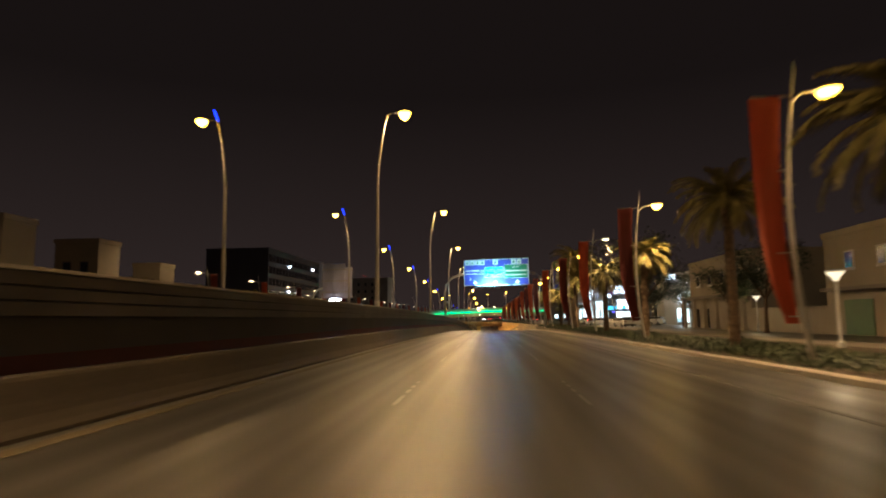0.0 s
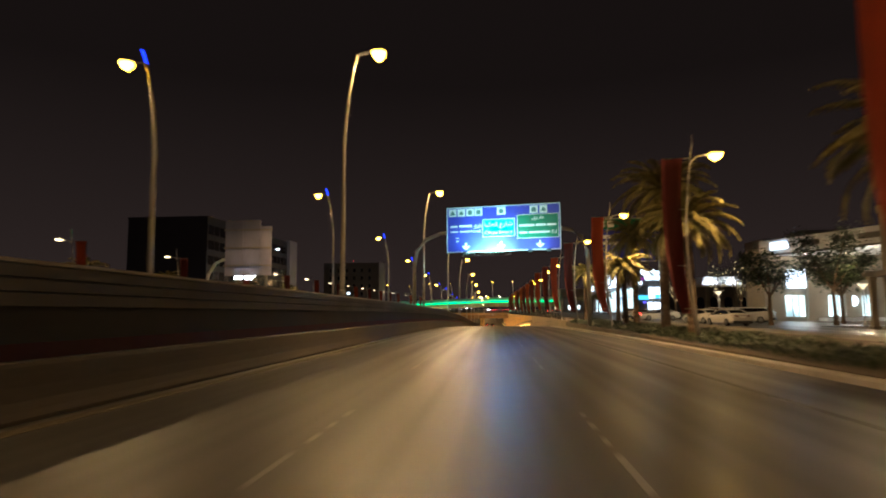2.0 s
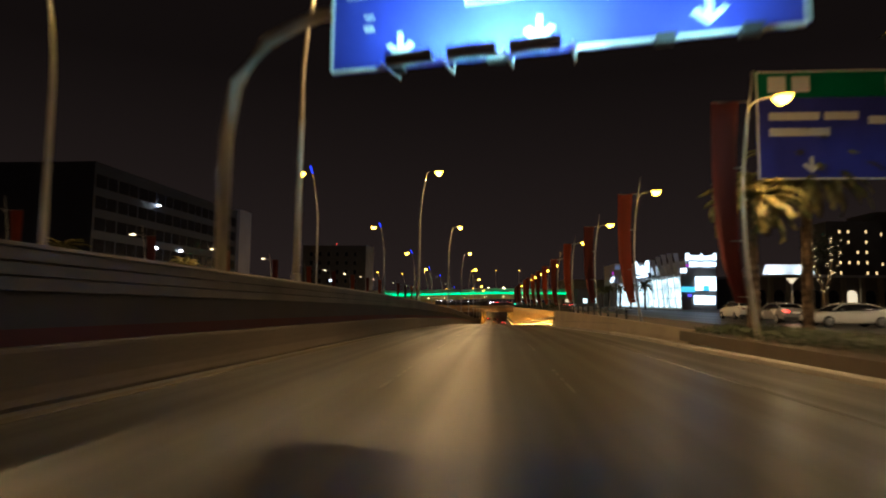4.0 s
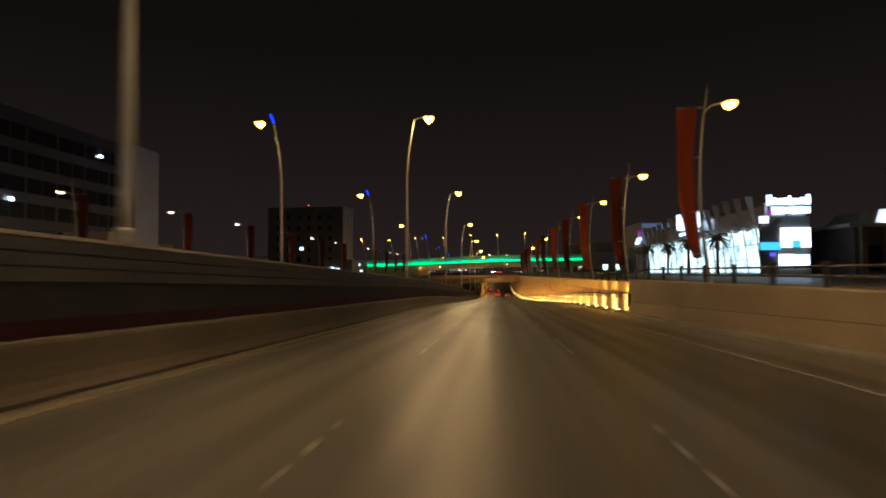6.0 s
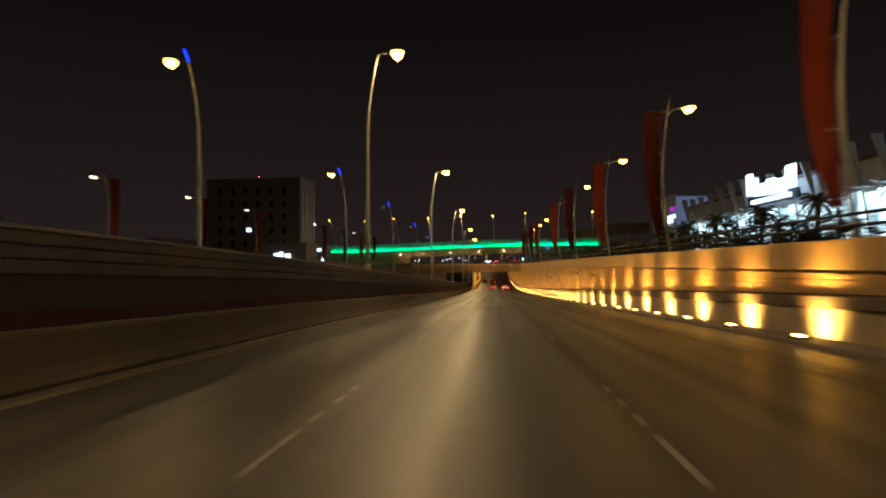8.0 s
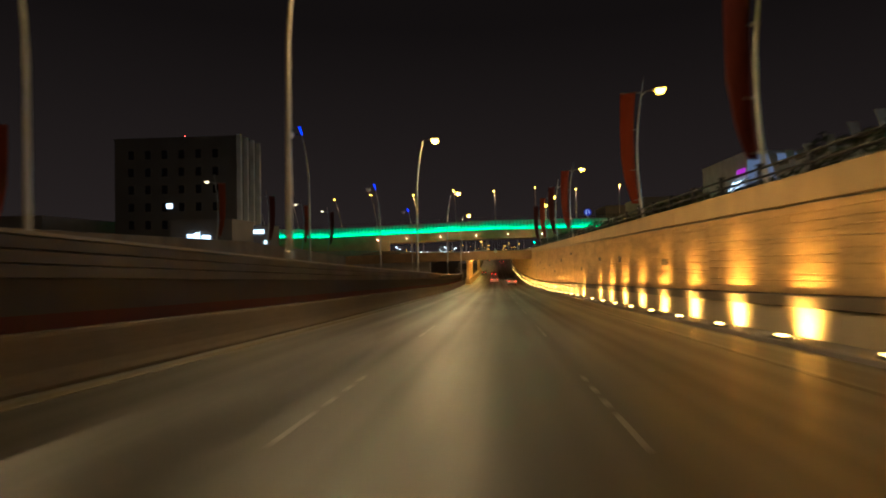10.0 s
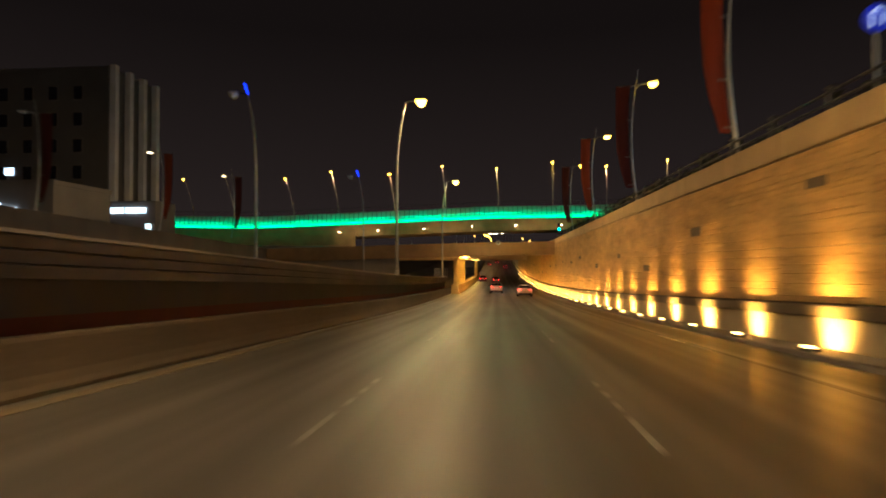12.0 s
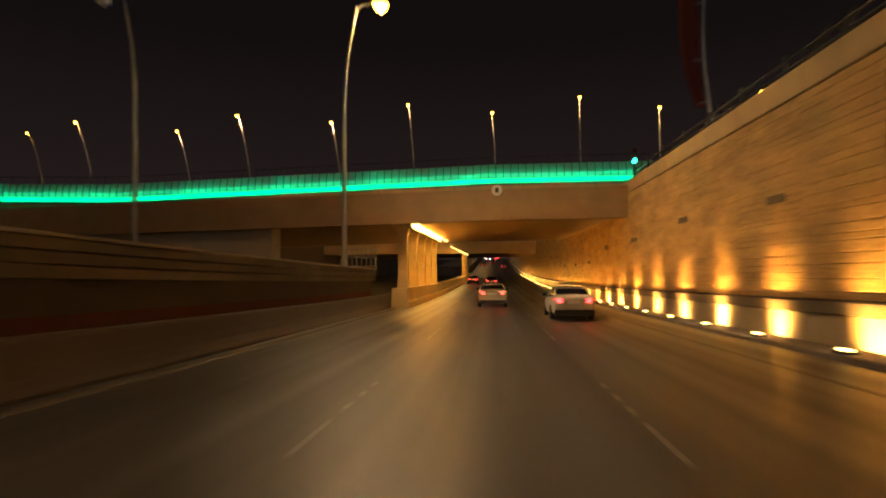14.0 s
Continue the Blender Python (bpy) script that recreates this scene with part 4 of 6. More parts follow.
for x, e in ((2.6, 80), (4.1, 420), (5.3, 190), (8.2, 60)):
    d = bpy.data.lights.new("sign_flood", "AREA")
    d.shape, d.size, d.size_y, d.energy, d.color = "RECTANGLE", 1.0, 0.25, e, (0.42, 0.95, 1.0)
    ob = new("sign_flood", d)
    ob.matrix_basis = gantry.matrix_basis @ look((x, -1.3, -0.15), (x, -0.05, 1.9))

# second, darker sign over the service road
g2 = thing("gantry_sign", "dim green and blue overhead sign above the service road", "traffic sign", at=(12.2, 104.0, 6.7))
b = bmesh.new()
box(b, 0, 6.7, -0.05, 0.06, 0, 3.6)
part("panel", b, BLUE, g2, "blue lower panel")
b = bmesh.new()
box(b, 0, 6.7, -0.05, 0.06, 3.62, 4.8)
part("header_panel", b, GREEN, g2, "green header panel")
frame_border(g2, 6.7, 4.8)
for x in (0.5, 1.5, 5.4):
    flat(g2, "icon", WHITE, x, x + 0.75, 3.85, 4.55, -0.056)
for x0, x1, z in ((0.5, 2.6, 2.6), (2.8, 4.2, 2.6), (0.5, 3.0, 1.9), (4.6, 6.2, 2.4)):
    flat(g2, "lettering_bar", WHITE, x0, x1, z, z + 0.35, -0.056)
down_arrow(g2, 2.2, 0.25, 1.0, 0.4)
b = bmesh.new()
tube(b, [(7.2, 0.5, -6.7), (7.2, 0.5, -1), (7.1, 0.5, 1.6), (6.4, 0.5, 2.3), (0.4, 0.5, 2.4)], 0.16, 12)
part("mast", b, STEEL, g2, smooth=True)
b = bmesh.new()
tube(b, [(7.2, 0.5, -6.75), (7.2, 0.5, -6.4)], 0.3, 12)
part("base", b, STEEL, g2)

# back of the sign for the opposite carriageway
bk = thing("gantry_sign", "grey back of a large overhead sign with two bright floodlights", "traffic sign", at=(-28.8, 101.6, 0.0))
for x0, x1, z0, z1 in ((0, 2.0, 8.65, 11.7), (2.03, 4.0, 8.65, 11.7), (0, 2.0, 5.5, 8.5), (2.03, 4.0, 5.5, 8.5), (4.03, 5.3, 5.5, 11.0)):
    b = bmesh.new()
    box(b, x0, x1, -0.06, 0.06, z0, z1)
    soften(b, 0.02)
    part("back_panel", b, GREYBACK, bk)
for z in (6.6, 8.57, 10.6):
    b = bmesh.new()
    box(b, -0.1, 5.4, -0.2, -0.065, z - 0.08, z + 0.08)
    part("stiffener", b, STEEL, bk)
b = bmesh.new()
tube(b, [(4.6, 0.3, -0.2), (4.6, 0.3, 9.5)], 0.18, 12)
part("post", b, STEEL, bk)
b = bmesh.new()
tube(b, [(-2.3, 0.2, -0.2), (-2.3, 0.2, 4.0), (-2.0, 0.2, 5.6), (-1.2, 0.2, 6.9), (-0.4, 0.2, 7.3), (0.3, 0.2, 7.35)], 0.17, 12)
part("curved_arm", b, WHITE, bk, "white curved support arm", smooth=True)
for x in (1.9, 3.05):
    b = bmesh.new()
    box(b, x - 0.5, x + 0.5, -0.75, -0.35, 5.0, 5.4)
    soften(b, 0.04)
    f = part("floodlight", b, DARKSTEEL, bk)
    b = bmesh.new()
    box(b, x - 0.42, x + 0.42, -0.80, -0.755, 5.05, 5.40)
    part("lens", b, WHITE_GLOW, f, "bright white floodlight lens")
lamp("back_flood", "SPOT", (-26.3, 100.6, 5.2), (-24, 92, 3), 300, (0.8, 0.88, 1.0), 0.3, 140, 0.6)


# ---- palms, hedge, bollard lamps ----
def palm(height=5.6, spread=2.9, fronds=30, seed=1):
    rnd = random.Random(seed)
    ob = thing("palm_tree", "date palm with rough trunk and drooping feather fronds in the verge", "palm tree", "verge palms")
    b = bmesh.new()
    pts, rad = [], []
    n = int(height / 0.16)
    lean = rnd.uniform(-0.25, 0.25)
    for i in range(n + 1):
        u = i / n
        pts.append((lean * u * u, 0.1 * lean * u, u * height))
        rad.append((0.27 - 0.05 * u + 0.10 * max(0, u - 0.85) / 0.15) * (1.0 if i % 2 else 0.86) + (0.1 * (1 - u / 0.05) if u < 0.05 else 0))
    tube(b, pts, rad, 11)
    part("trunk", b, TRUNK, ob)
    b = bmesh.new()
    top = Vector(pts[-1])
    for k in range(fronds):
        az = k * 2.39996 + rnd.uniform(-0.2, 0.2)
        rise = 1.25 - 1.55 * (k / fronds) + rnd.uniform(-0.12, 0.12)
        ln = spread * rnd.uniform(0.85, 1.12)
        out = Vector((math.cos(az), math.sin(az), 0))
        side = Vector((-math.sin(az), math.cos(az), 0))
        p = top.copy()
        ang = rise
        m = 16
        prev = None
        for i in range(m + 1):
            u = i / m
            d = out * math.cos(ang) + Vector((0, 0, math.sin(ang)))
            if i:
                p = p + d * (ln / m)
            ang -= (0.06 + 0.075 * u) * rnd.uniform(0.8, 1.2)
            if prev is not None:
                up = side.cross(d).normalized()
                w = 0.022 * (1 - 0.7 * u)
                b.faces.new([b.verts.new(q) for q in (prev - side * w, prev + side * w, p + side * w * 0.9, p - side * w * 0.9)])
                if i > 1:
                    leaf = 0.62 * math.sin(math.pi * min(1, 0.12 + 0.86 * u)) ** 0.7
                    for s in (-1, 1):
                        for j in (0, 0.33, 0.67):
                            root = prev.lerp(p, j)
                            tip = root + side * s * leaf * rnd.uniform(0.75, 1.1) * 0.62 + d * leaf * 0.75 + Vector((0, 0, -0.28 * leaf)) + up * rnd.uniform(-0.08, 0.10)
                            half = root.lerp(tip, 0.5) + up * 0.03
                            b.faces.new([b.verts.new(q) for q in (root - d * 0.03, half - d * 0.028, tip, half + d * 0.028, root + d * 0.03)])
            prev = p.copy()
    part("crown", b, FROND, ob, "arching feather fronds")
    return ob


palms = [palm(7.0, 3.0, 54, 1), palm(7.3, 3.2, 58, 2), palm(5.6, 2.2, 34, 3), palm(5.7, 2.9, 46, 4)]
# place, kind of palm and height factor; the first row stands between the banner lamps
spots = [(10.5, 8.3, 3, 1.05), (11.65, 23.2, 0, 0.98), (10.7, 35.2, 2, 1), (11.0, 50.0, 3, 0.96), (11.0, 67.6, 3, 1.04), (10.9, 82.8, 3, 0.82), (10.8, 101.5, 2, 0.95),
         (11.9, 75.7, 0, 1.3), (13.9, 92.5, 1, 1.1),
         (15.0, 106.0, 1, 1)]
spots += [(x, y, 2, 1) for x, y in ((34.5, 218.6), (34.2, 232.2), (34.4, 246), (34.1, 260.5), (34.6, 275), (34.3, 290), (-37.5, 58), (-38.5, 72), (-37, 90), (-39, 108), (-37.5, 128), (-38, 150))]
planted = set()
for i, (x, y, kind, tall) in enumerate(spots):
    m = pose(x, y, 0.08 if 0 < x < 20 else -0.03, 0, 0, 77.0 * i) @ Matrix.Diagonal((0.5 + tall / 2, 0.5 + tall / 2, tall, 1))
    if kind not in planted:
        planted.add(kind)
        palms[kind].matrix_basis = m
    else:
        ob = copy_thing(palms[kind], m)
        ob.matrix_basis = m


def leafy_tree(height=9.0, radius=3.6, seed=1):
    rt = random.Random(seed)
    ob = thing("tree", "dark leafy street tree with an uneven crown", "tree", "street trees")
    b = bmesh.new()
    fork = Vector((0.1, 0.0, height * 0.33))
    tube(b, [(0, 0, -0.05), (0.03, 0, 0.4), (0.06, 0.02, height * 0.18), fork], [0.26, 0.19, 0.16, 0.14], 9)
    part("trunk", b, TRUNK, ob)
    tips = []
    b = bmesh.new()
    for k in range(7):
        az = k * 2.4 + rt.uniform(-0.3, 0.3)
        out = radius * rt.uniform(0.35, 0.8)
        tip = fork + Vector((math.cos(az) * out, math.sin(az) * out, height * rt.uniform(0.2, 0.52)))
        mid = fork.lerp(tip, 0.5) + Vector((0, 0, 0.25))
        tube(b, [fork - Vector((0, 0, 0.15)), mid, tip], [0.09, 0.06, 0.025], 6)
        tips += [tip, mid, fork.lerp(tip, 0.8) + Vector((rt.uniform(-1, 1), rt.uniform(-1, 1), rt.uniform(-0.3, 0.9)))]
    part("branchwork", b, TRUNK, ob)
    b = bmesh.new()
    for c in tips:
        spread = radius * rt.uniform(0.22, 0.42)
        for i in range(150):
            d = Vector((rt.gauss(0, 1), rt.gauss(0, 1), rt.gauss(0, 0.8))).normalized() * spread * rt.random() ** 0.45
            p = c + d
            a, sz = rt.uniform(0, 6.28), rt.uniform(0.09, 0.2)
            u = Vector((math.cos(a), math.sin(a), rt.uniform(-0.7, 0.7))) * sz
            v = Vector((-math.sin(a), math.cos(a), rt.uniform(-0.6, 0.6))) * sz * 0.55
            b.faces.new([b.verts.new(w) for w in (p - u, p + v, p + u, p - v)])
    part("crown", b, HEDGE, ob, "uneven dark leafy crown")
    return ob


trees = [leafy_tree(9.5, 4.2, 11), leafy_tree(8.0, 3.4, 12)]
for i, (x, y) in enumerate(((25.2, 51.0), (25.6, 92.5), (30.6, 91.5), (33.4, 95.6), (13.8, 47.6), (25.4, 59.0))):
    m = pose(x, y, 0.03, 0, 0, 70 * i)
    if i < 2:
        trees[i].matrix_basis = m
    else:
        copy_thing(trees[i % 2], m)

rnd = random.Random(5)
b = bmesh.new()
for i in range(80000):
    y = rnd.uniform(6, 104)
    x = rnd.uniform(9.3, 13.0)
    hump = 0.30 + 0.24 * noise.noise(Vector((x * 0.7, y * 0.35, 0))) + 0.12 * noise.noise(Vector((x * 2, y * 2, 3)))
    if hump < 0.1:
        continue
    z = 0.12 + hump * rnd.uniform(0.2, 1.0)
    a, t = rnd.uniform(0, 6.28), rnd.uniform(-0.2, 1.3)
    sz = rnd.uniform(0.04, 0.085)
    u = Vector((math.cos(a), math.sin(a), t)) * sz
    v = Vector((-math.sin(a), math.cos(a), rnd.uniform(-0.4, 0.4))) * sz * 0.45
    c = Vector((x, y, z))
    b.faces.new([b.verts.new(q) for q in (c - u, c + v, c + u, c - v)])
lone("hedge", b, HEDGE, "low dark green ground-cover hedge in the verge", "hedge", kind="stuff")

b = bmesh.new()
for i in range(160):
    y, x = rnd.uniform(5, 100), rnd.uniform(14.2, 17.1)
    s = rnd.uniform(0.03, 0.13)
    r = [[(x + s * math.cos(a) * k, y + s * 1.2 * math.sin(a) * k, 0.115 + h) for a in (0.3, 1.5, 2.9, 4.0, 5.2)] for k, h in ((1, 0), (0.8, s * 0.5), (0.3, s * 0.7))]
    ring_loft(b, r)
lone("rubble", b, PAVING, "pale stones scattered on the dusty verge", "stones", kind="stuff")


def bollard_lamp():
    ob = thing("garden_lamp", "short pale post lamp with a glowing cone head", "lamp", "walkway lamps")
    b = bmesh.new()
    tube(b, [(0, 0, 0), (0, 0, 0.25), (0, 0, 0.3), (0, 0, 3.0)], [0.16, 0.15, 0.08, 0.07], 10)
    part("post", b, FACADE_PALE, ob)
    b = bmesh.new()
    tube(b, [(0, 0, 3.0), (0, 0, 3.15), (0, 0, 3.42)], [0.09, 0.16, 0.40], 14)
    part("shade", b, SHOP_WARM, ob, "warm glowing cone shade")
    b = bmesh.new()
    tube(b, [(0, 0, 3.42), (0, 0, 3.5)], [0.42, 0.36], 14)
    part("cap", b, FACADE_PALE, ob)
    return ob


bl = bollard_lamp()
bl.matrix_basis = pose(16.3, 23.3, 0.1)
for x, y in ((31.2, 88.4), (26.6, 56.0), (24.5, 128), (27.2, 109.4), (21.2, 109.0)):
    copy_thing(bl, pose(x, y, 0.03 if x < 34 else -0.02))
for x, y, e in ((16.3, 23.3, 60), (31.2, 88.4, 260), (26.6, 56.0, 90), (24.5, 128, 160), (27.2, 109.4, 200), (21.2, 109.0, 260)):
    d = bpy.data.lights.new("garden_light", "POINT")
    d.energy, d.color, d.shadow_soft_size = e, (1.0, 0.74, 0.42), 0.25
    ob = new("garden_light", d)
    ob.location = (x, y, 3.85)

# railing on top of the underpass wall
rail = thing("railing", "dark steel two-bar railing on the underpass wall", "railing", kind="structure")
for k in range(73):
    y = 119.6 + 3.1 * k
    if y > 343:
        break
    b = bmesh.new()
    x, z = 9.86 - inset(y), 0.30 if y < START else wall_top(y)
    box(b, x - 0.06, x + 0.06, y - 0.06, y + 0.06, (0.07 if y < START else z - 0.01), z + 0.66)
    box(b, x - 0.09, x + 0.09, y - 0.09, y + 0.09, z + 0.66, z + 0.71)
    part("post", b, DARKSTEEL, rail)
for h in (0.30, 0.57):
    b = bmesh.new()
    tube(b, [(9.86 - inset(y), y, (0.30 if y < START else wall_top(y)) + h) for y in (119, 135, 150, 157, 161, 165, 190, 215, 280, 343)], 0.042, 8)
    part("bar", b, DARKSTEEL, rail)
b = bmesh.new()
for i in range(30000):
    y, x = rnd.uniform(186, 342), rnd.uniform(10.3, 13.8)
    hump = 0.62 + 0.75 * noise.noise(Vector((x * 0.4, y * 0.22, 7))) + 0.3 * noise.noise(Vector((x, y * 0.9, 17)))
    if hump < 0.35:
        continue
    z = 0.1 + hump * rnd.uniform(0.1, 1.3)
    a, s = rnd.uniform(0, 6.28), rnd.uniform(0.09, 0.18)
    u = Vector((math.cos(a), math.sin(a), rnd.uniform(-0.5, 0.9))) * s
    v = Vector((-math.sin(a), math.cos(a), rnd.uniform(-0.4, 0.4))) * s * 0.6
    c = Vector((x, y, z))
    b.faces.new([b.verts.new(q) for q in (c - u, c + v, c + u, c - v)])
lone("shrub_strip", b, HEDGE, "dark shrubs behind the railing", "shrubs", kind="stuff")

# blue U-turn sign and delineator by the wall
ut = thing("turn_sign", "round blue U-turn sign on a thin post", "traffic sign", at=(10.3, 275.2, 0.0))
b = bmesh.new()
tube(b, [(0, 0, -0.1), (0, 0, 2.55)], 0.04, 8)
part("post", b, STEEL, ut)
# weak emission in disc and arrow stands in for light falling on them
b = bmesh.new()
disc(b, (0, -0.05, 2.25), (0, -1, 0), 0.36, 0.03, 24)
part("disc", b, TURN_BLUE, ut, "blue disc, light on it put in as glow")
b = bmesh.new()
tube(b, [(-0.14, -0.1, 2.02), (-0.14, -0.1, 2.34), (-0.08, -0.1, 2.45), (0.0, -0.1, 2.48), (0.08, -0.1, 2.45), (0.14, -0.1, 2.34), (0.14, -0.1, 2.1)], 0.035, 6)
part("arrow", b, TURN_WHITE, ut)


# ---- cars ----
def car(paint, lit=True, tall=0.0, label="white saloon car", category="car", group=""):
    """Tail at y = 0, nose towards +y."""
    ob = thing("car", label, category, group)
    st = [(0.0, 0.74, 0.42, 0.90), (0.05, 0.84, 0.33, 1.00), (0.22, 0.89, 0.27, 1.08), (0.7, 0.915, 0.24, 1.09), (1.2, 0.925, 0.22, 1.03), (2.2, 0.93, 0.20, 0.98), (3.3, 0.92, 0.20, 0.96),
          (4.1, 0.90, 0.22, 0.88), (4.6, 0.84, 0.25, 0.78), (4.82, 0.74, 0.30, 0.68), (4.88, 0.60, 0.36, 0.58)]
    b = bmesh.new()
    rings = []
    for y, w, lo, hi in st:
        hi = hi + tall * (0.14 if y > 3.4 else 0.25)
        mid = lo + 0.52 * (hi - lo)
        half = [(w * 0.80, lo), (w * 0.95, lo + 0.07), (w * 0.985, lo + 0.22), (w, mid), (w * 0.985, hi - 0.16), (w * 0.93, hi - 0.05), (w * 0.80, hi)]
        rings.append([(x, y, z) for x, z in half] + [(0, y, hi + 0.02)] + [(-x, y, z) for x, z in reversed(half)])
    ring_loft(b, rings)
    bmesh.ops.subdivide_edges(b, edges=b.edges[:], cuts=1, use_grid_fill=True, smooth=0.4)
    body = part("body", b, paint, ob, smooth=True)
    # glasshouse and roof
    rear = 0.62 if not tall else 0.18
    cab = [(rear, 0.77, 1.06, 0.70, 1.08), (rear + 0.75, 0.80, 1.05, 0.62, 1.385), (rear + 1.25, 0.82, 1.02, 0.60, 1.43), (2.7, 0.82, 0.99, 0.60, 1.43), (3.0, 0.82, 0.98, 0.62, 1.36), (3.75, 0.80, 0.95, 0.74, 0.99)]
    if tall:
        cab[1] = (rear + 0.35, 0.80, 1.05, 0.64, 1.40)
    b = bmesh.new()
    rings = []
    for y, wb, zb, wt, zt in cab:
        zb, zt = zb + tall * 0.2 - 0.04, zt + tall * 0.25
        rings.append([(wb, y, zb), (wb * 0.97, y, zb + 0.3 * (zt - zb)), (wt + 0.05, y, zb + 0.85 * (zt - zb)), (wt * 0.85, y, zt), (0, y, zt + 0.015), (-wt * 0.85, y, zt), (-wt - 0.05, y, zb + 0.85 * (zt - zb)), (-wb * 0.97, y, zb + 0.3 * (zt - zb)), (-wb, y, zb)])
    ring_loft(b, rings)
    part("glasshouse", b, GLASS, ob, "dark tinted glass", smooth=True)
    b = bmesh.new()
    r0, r1 = cab[1][0] - 0.08, 3.05
    rr = []
    for i in range(7):
        y = r0 + (r1 - r0) * i / 6
        z = (np.interp(y, [c[0] for c in cab], [c[4] for c in cab])) + tall * 0.25 + 0.012
        rr.append([(0.665, y, z - 0.055), (0.56, y, z + 0.015), (0, y, z + 0.035), (-0.56, y, z + 0.015), (-0.665, y, z - 0.055), (-0.6, y, z - 0.07), (0, y, z - 0.02), (0.6, y, z - 0.07)])
    ring_loft(b, rr)
    part("roof", b, paint, ob, smooth=True)
    for s in (-1, 1):
        b = bmesh.new()
        c0, c1 = cab[0], cab[1]
        tube(b, [(s * (c0[1] - 0.02), c0[0] + 0.02, c0[2] + tall * 0.22), (s * 0.72, (c0[0] + c1[0]) / 2, (c0[2] + c1[4]) / 2 + 0.03 + tall * 0.24), (s * 0.645, c1[0], c1[4] - 0.03 + tall * 0.25)], [0.055, 0.05, 0.045], 8)
        part("pillar", b, paint, ob, smooth=True)
        b = bmesh.new()
        tube(b, [(s * 0.76, 3.62, 1.0 + tall * 0.2), (s * 0.645, 2.98, 1.37 + tall * 0.25)], 0.035, 8)
        part("pillar", b, paint, ob, smooth=True)
        b = bmesh.new()
        ring_loft(b, [[(s * (0.93 + dx), 3.2 + dy, 1.04 + tall * 0.2 + dz) for dy, dz in ((-0.09 * k, -0.07 * k), (0.06 * k, -0.06 * k), (0.09 * k, 0.04 * k), (-0.06 * k, 0.08 * k))] for dx, k in ((-0.05, 0.4), (0.03, 1), (0.13, 1), (0.17, 0.6))])
        part("mirror", b, TRIM, ob)
        # tail lamp with two bright bars
        b = bmesh.new()
        zt = 0.86 + tall * 0.2
        pts = [(0.40, -0.005, zt - 0.06), (0.62, -0.012, zt - 0.09), (0.86, 0.16, zt - 0.07), (0.87, 0.18, zt + 0.09), (0.62, 0.0, zt + 0.08), (0.40, 0.0, zt + 0.03)]
        ring_loft(b, [[(s * x, y - 0.03, z) for x, y, z in pts], [(s * x, y + 0.12, z) for x, y, z in pts]])
        t = part("tail_lamp", b, TAIL_DIM, ob)
        if lit:
            for zz in (0.035, -0.055):
                b = bmesh.new()
                pts = [(0.46, -0.04, zt + zz - 0.02), (0.64, -0.045, zt + zz - 0.025), (0.84, 0.10, zt + zz - 0.015), (0.84, 0.10, zt + zz + 0.02), (0.64, -0.045, zt + zz + 0.025), (0.46, -0.04, zt + zz)]
                ring_loft(b, [[(s * x, y, z) for x, y, z in pts], [(s * x, y - 0.012, z) for x, y, z in pts]])
                part("light_bar", b, TAIL, t, "glowing red bar")
        b = bmesh.new()
        disc(b, (s * 0.58, -0.05, 0.33), (0, 1, 0), 0.055, 0.16, 12)
        part("exhaust", b, TRIM, ob)
        for y in (0.98, 3.92):
            b = bmesh.new()
            x0 = 0.70 if s > 0 else -0.94
            rings = []
            for x, r in ((0, 0.30), (0.03, 0.335), (0.12, 0.345), (0.21, 0.335), (0.24, 0.30)):
                rings.append([(x0 + x, y + r * math.cos(a), 0.345 + r * math.sin(a)) for a in [2 * math.pi * k / 20 for k in range(20)]])
            ring_loft(b, rings)
            w = part("wheel", b, RUBBER, ob)
            b = bmesh.new()
            disc(b, (s * 0.925, y, 0.345), (s, 0, 0), 0.22, 0.022, 16)
            part("rim", b, CARSILVER, w)
    b = bmesh.new()
    box(b, -0.82, 0.82, -0.055, 0.25, 0.22, 0.47)
    soften(b, 0.03)
    part("bumper_trim", b, TRIM, ob)
    b = bmesh.new()
    box(b, -0.26, 0.26, -0.04, 0.02, 0.72 + tall * 0.2, 0.84 + tall * 0.2)
    part("number_plate", b, WHITE, ob, "blank white plate")
    b = bmesh.new()
    box(b, -0.38, 0.38, -0.035, 0.03, 0.90 + tall * 0.2, 0.93 + tall * 0.2)
    part("trim_strip", b, CHROME, ob)
    return ob


def on_road(ob, x, y):
    slope = math.degrees(math.atan2(road_z(y + 4.5) - road_z(y), 4.5))
    ob.matrix_basis = pose(x, y, road_z(y) + 0.005, slope, 0, 0)


lead = car(CARWHITE, True, 0.0, "white saloon car with lit red tail lamps on the carriageway")
on_road(lead, 4.0, 332.7)
mid_car = car(CARWHITE, True, 0.35, "white hatchback car ahead in the middle lane")
on_road(mid_car, 0.53, 344.8)
far1 = car(CARDARK, True, 0.35, "dark car with glowing tail lamps down in the underpass")
on_road(far1, 0.3, 397)
far2 = copy_thing(far1, far1.matrix_basis)
on_road(far2, -2.9, 409)
for x, y in ((4.0, 520), (0.4, 560), (-3.0, 540)):
    on_road(copy_thing(far1, far1.matrix_basis), x, y)
pw = car(CARWHITE, False, 0.5, "white parked off-roader in the car park", group="parked cars")
pw.matrix_basis = pose(29.5, 107.0, 0.03, 0, 0, 35)
for x, y, a in ((25.6, 101.2, 28), (29.0, 100.6, 75), (31.5, 105.0, 60), (22.0, 130.0, 0)):
    copy_thing(pw, pose(x, y, 0.03, 0, 0, a))
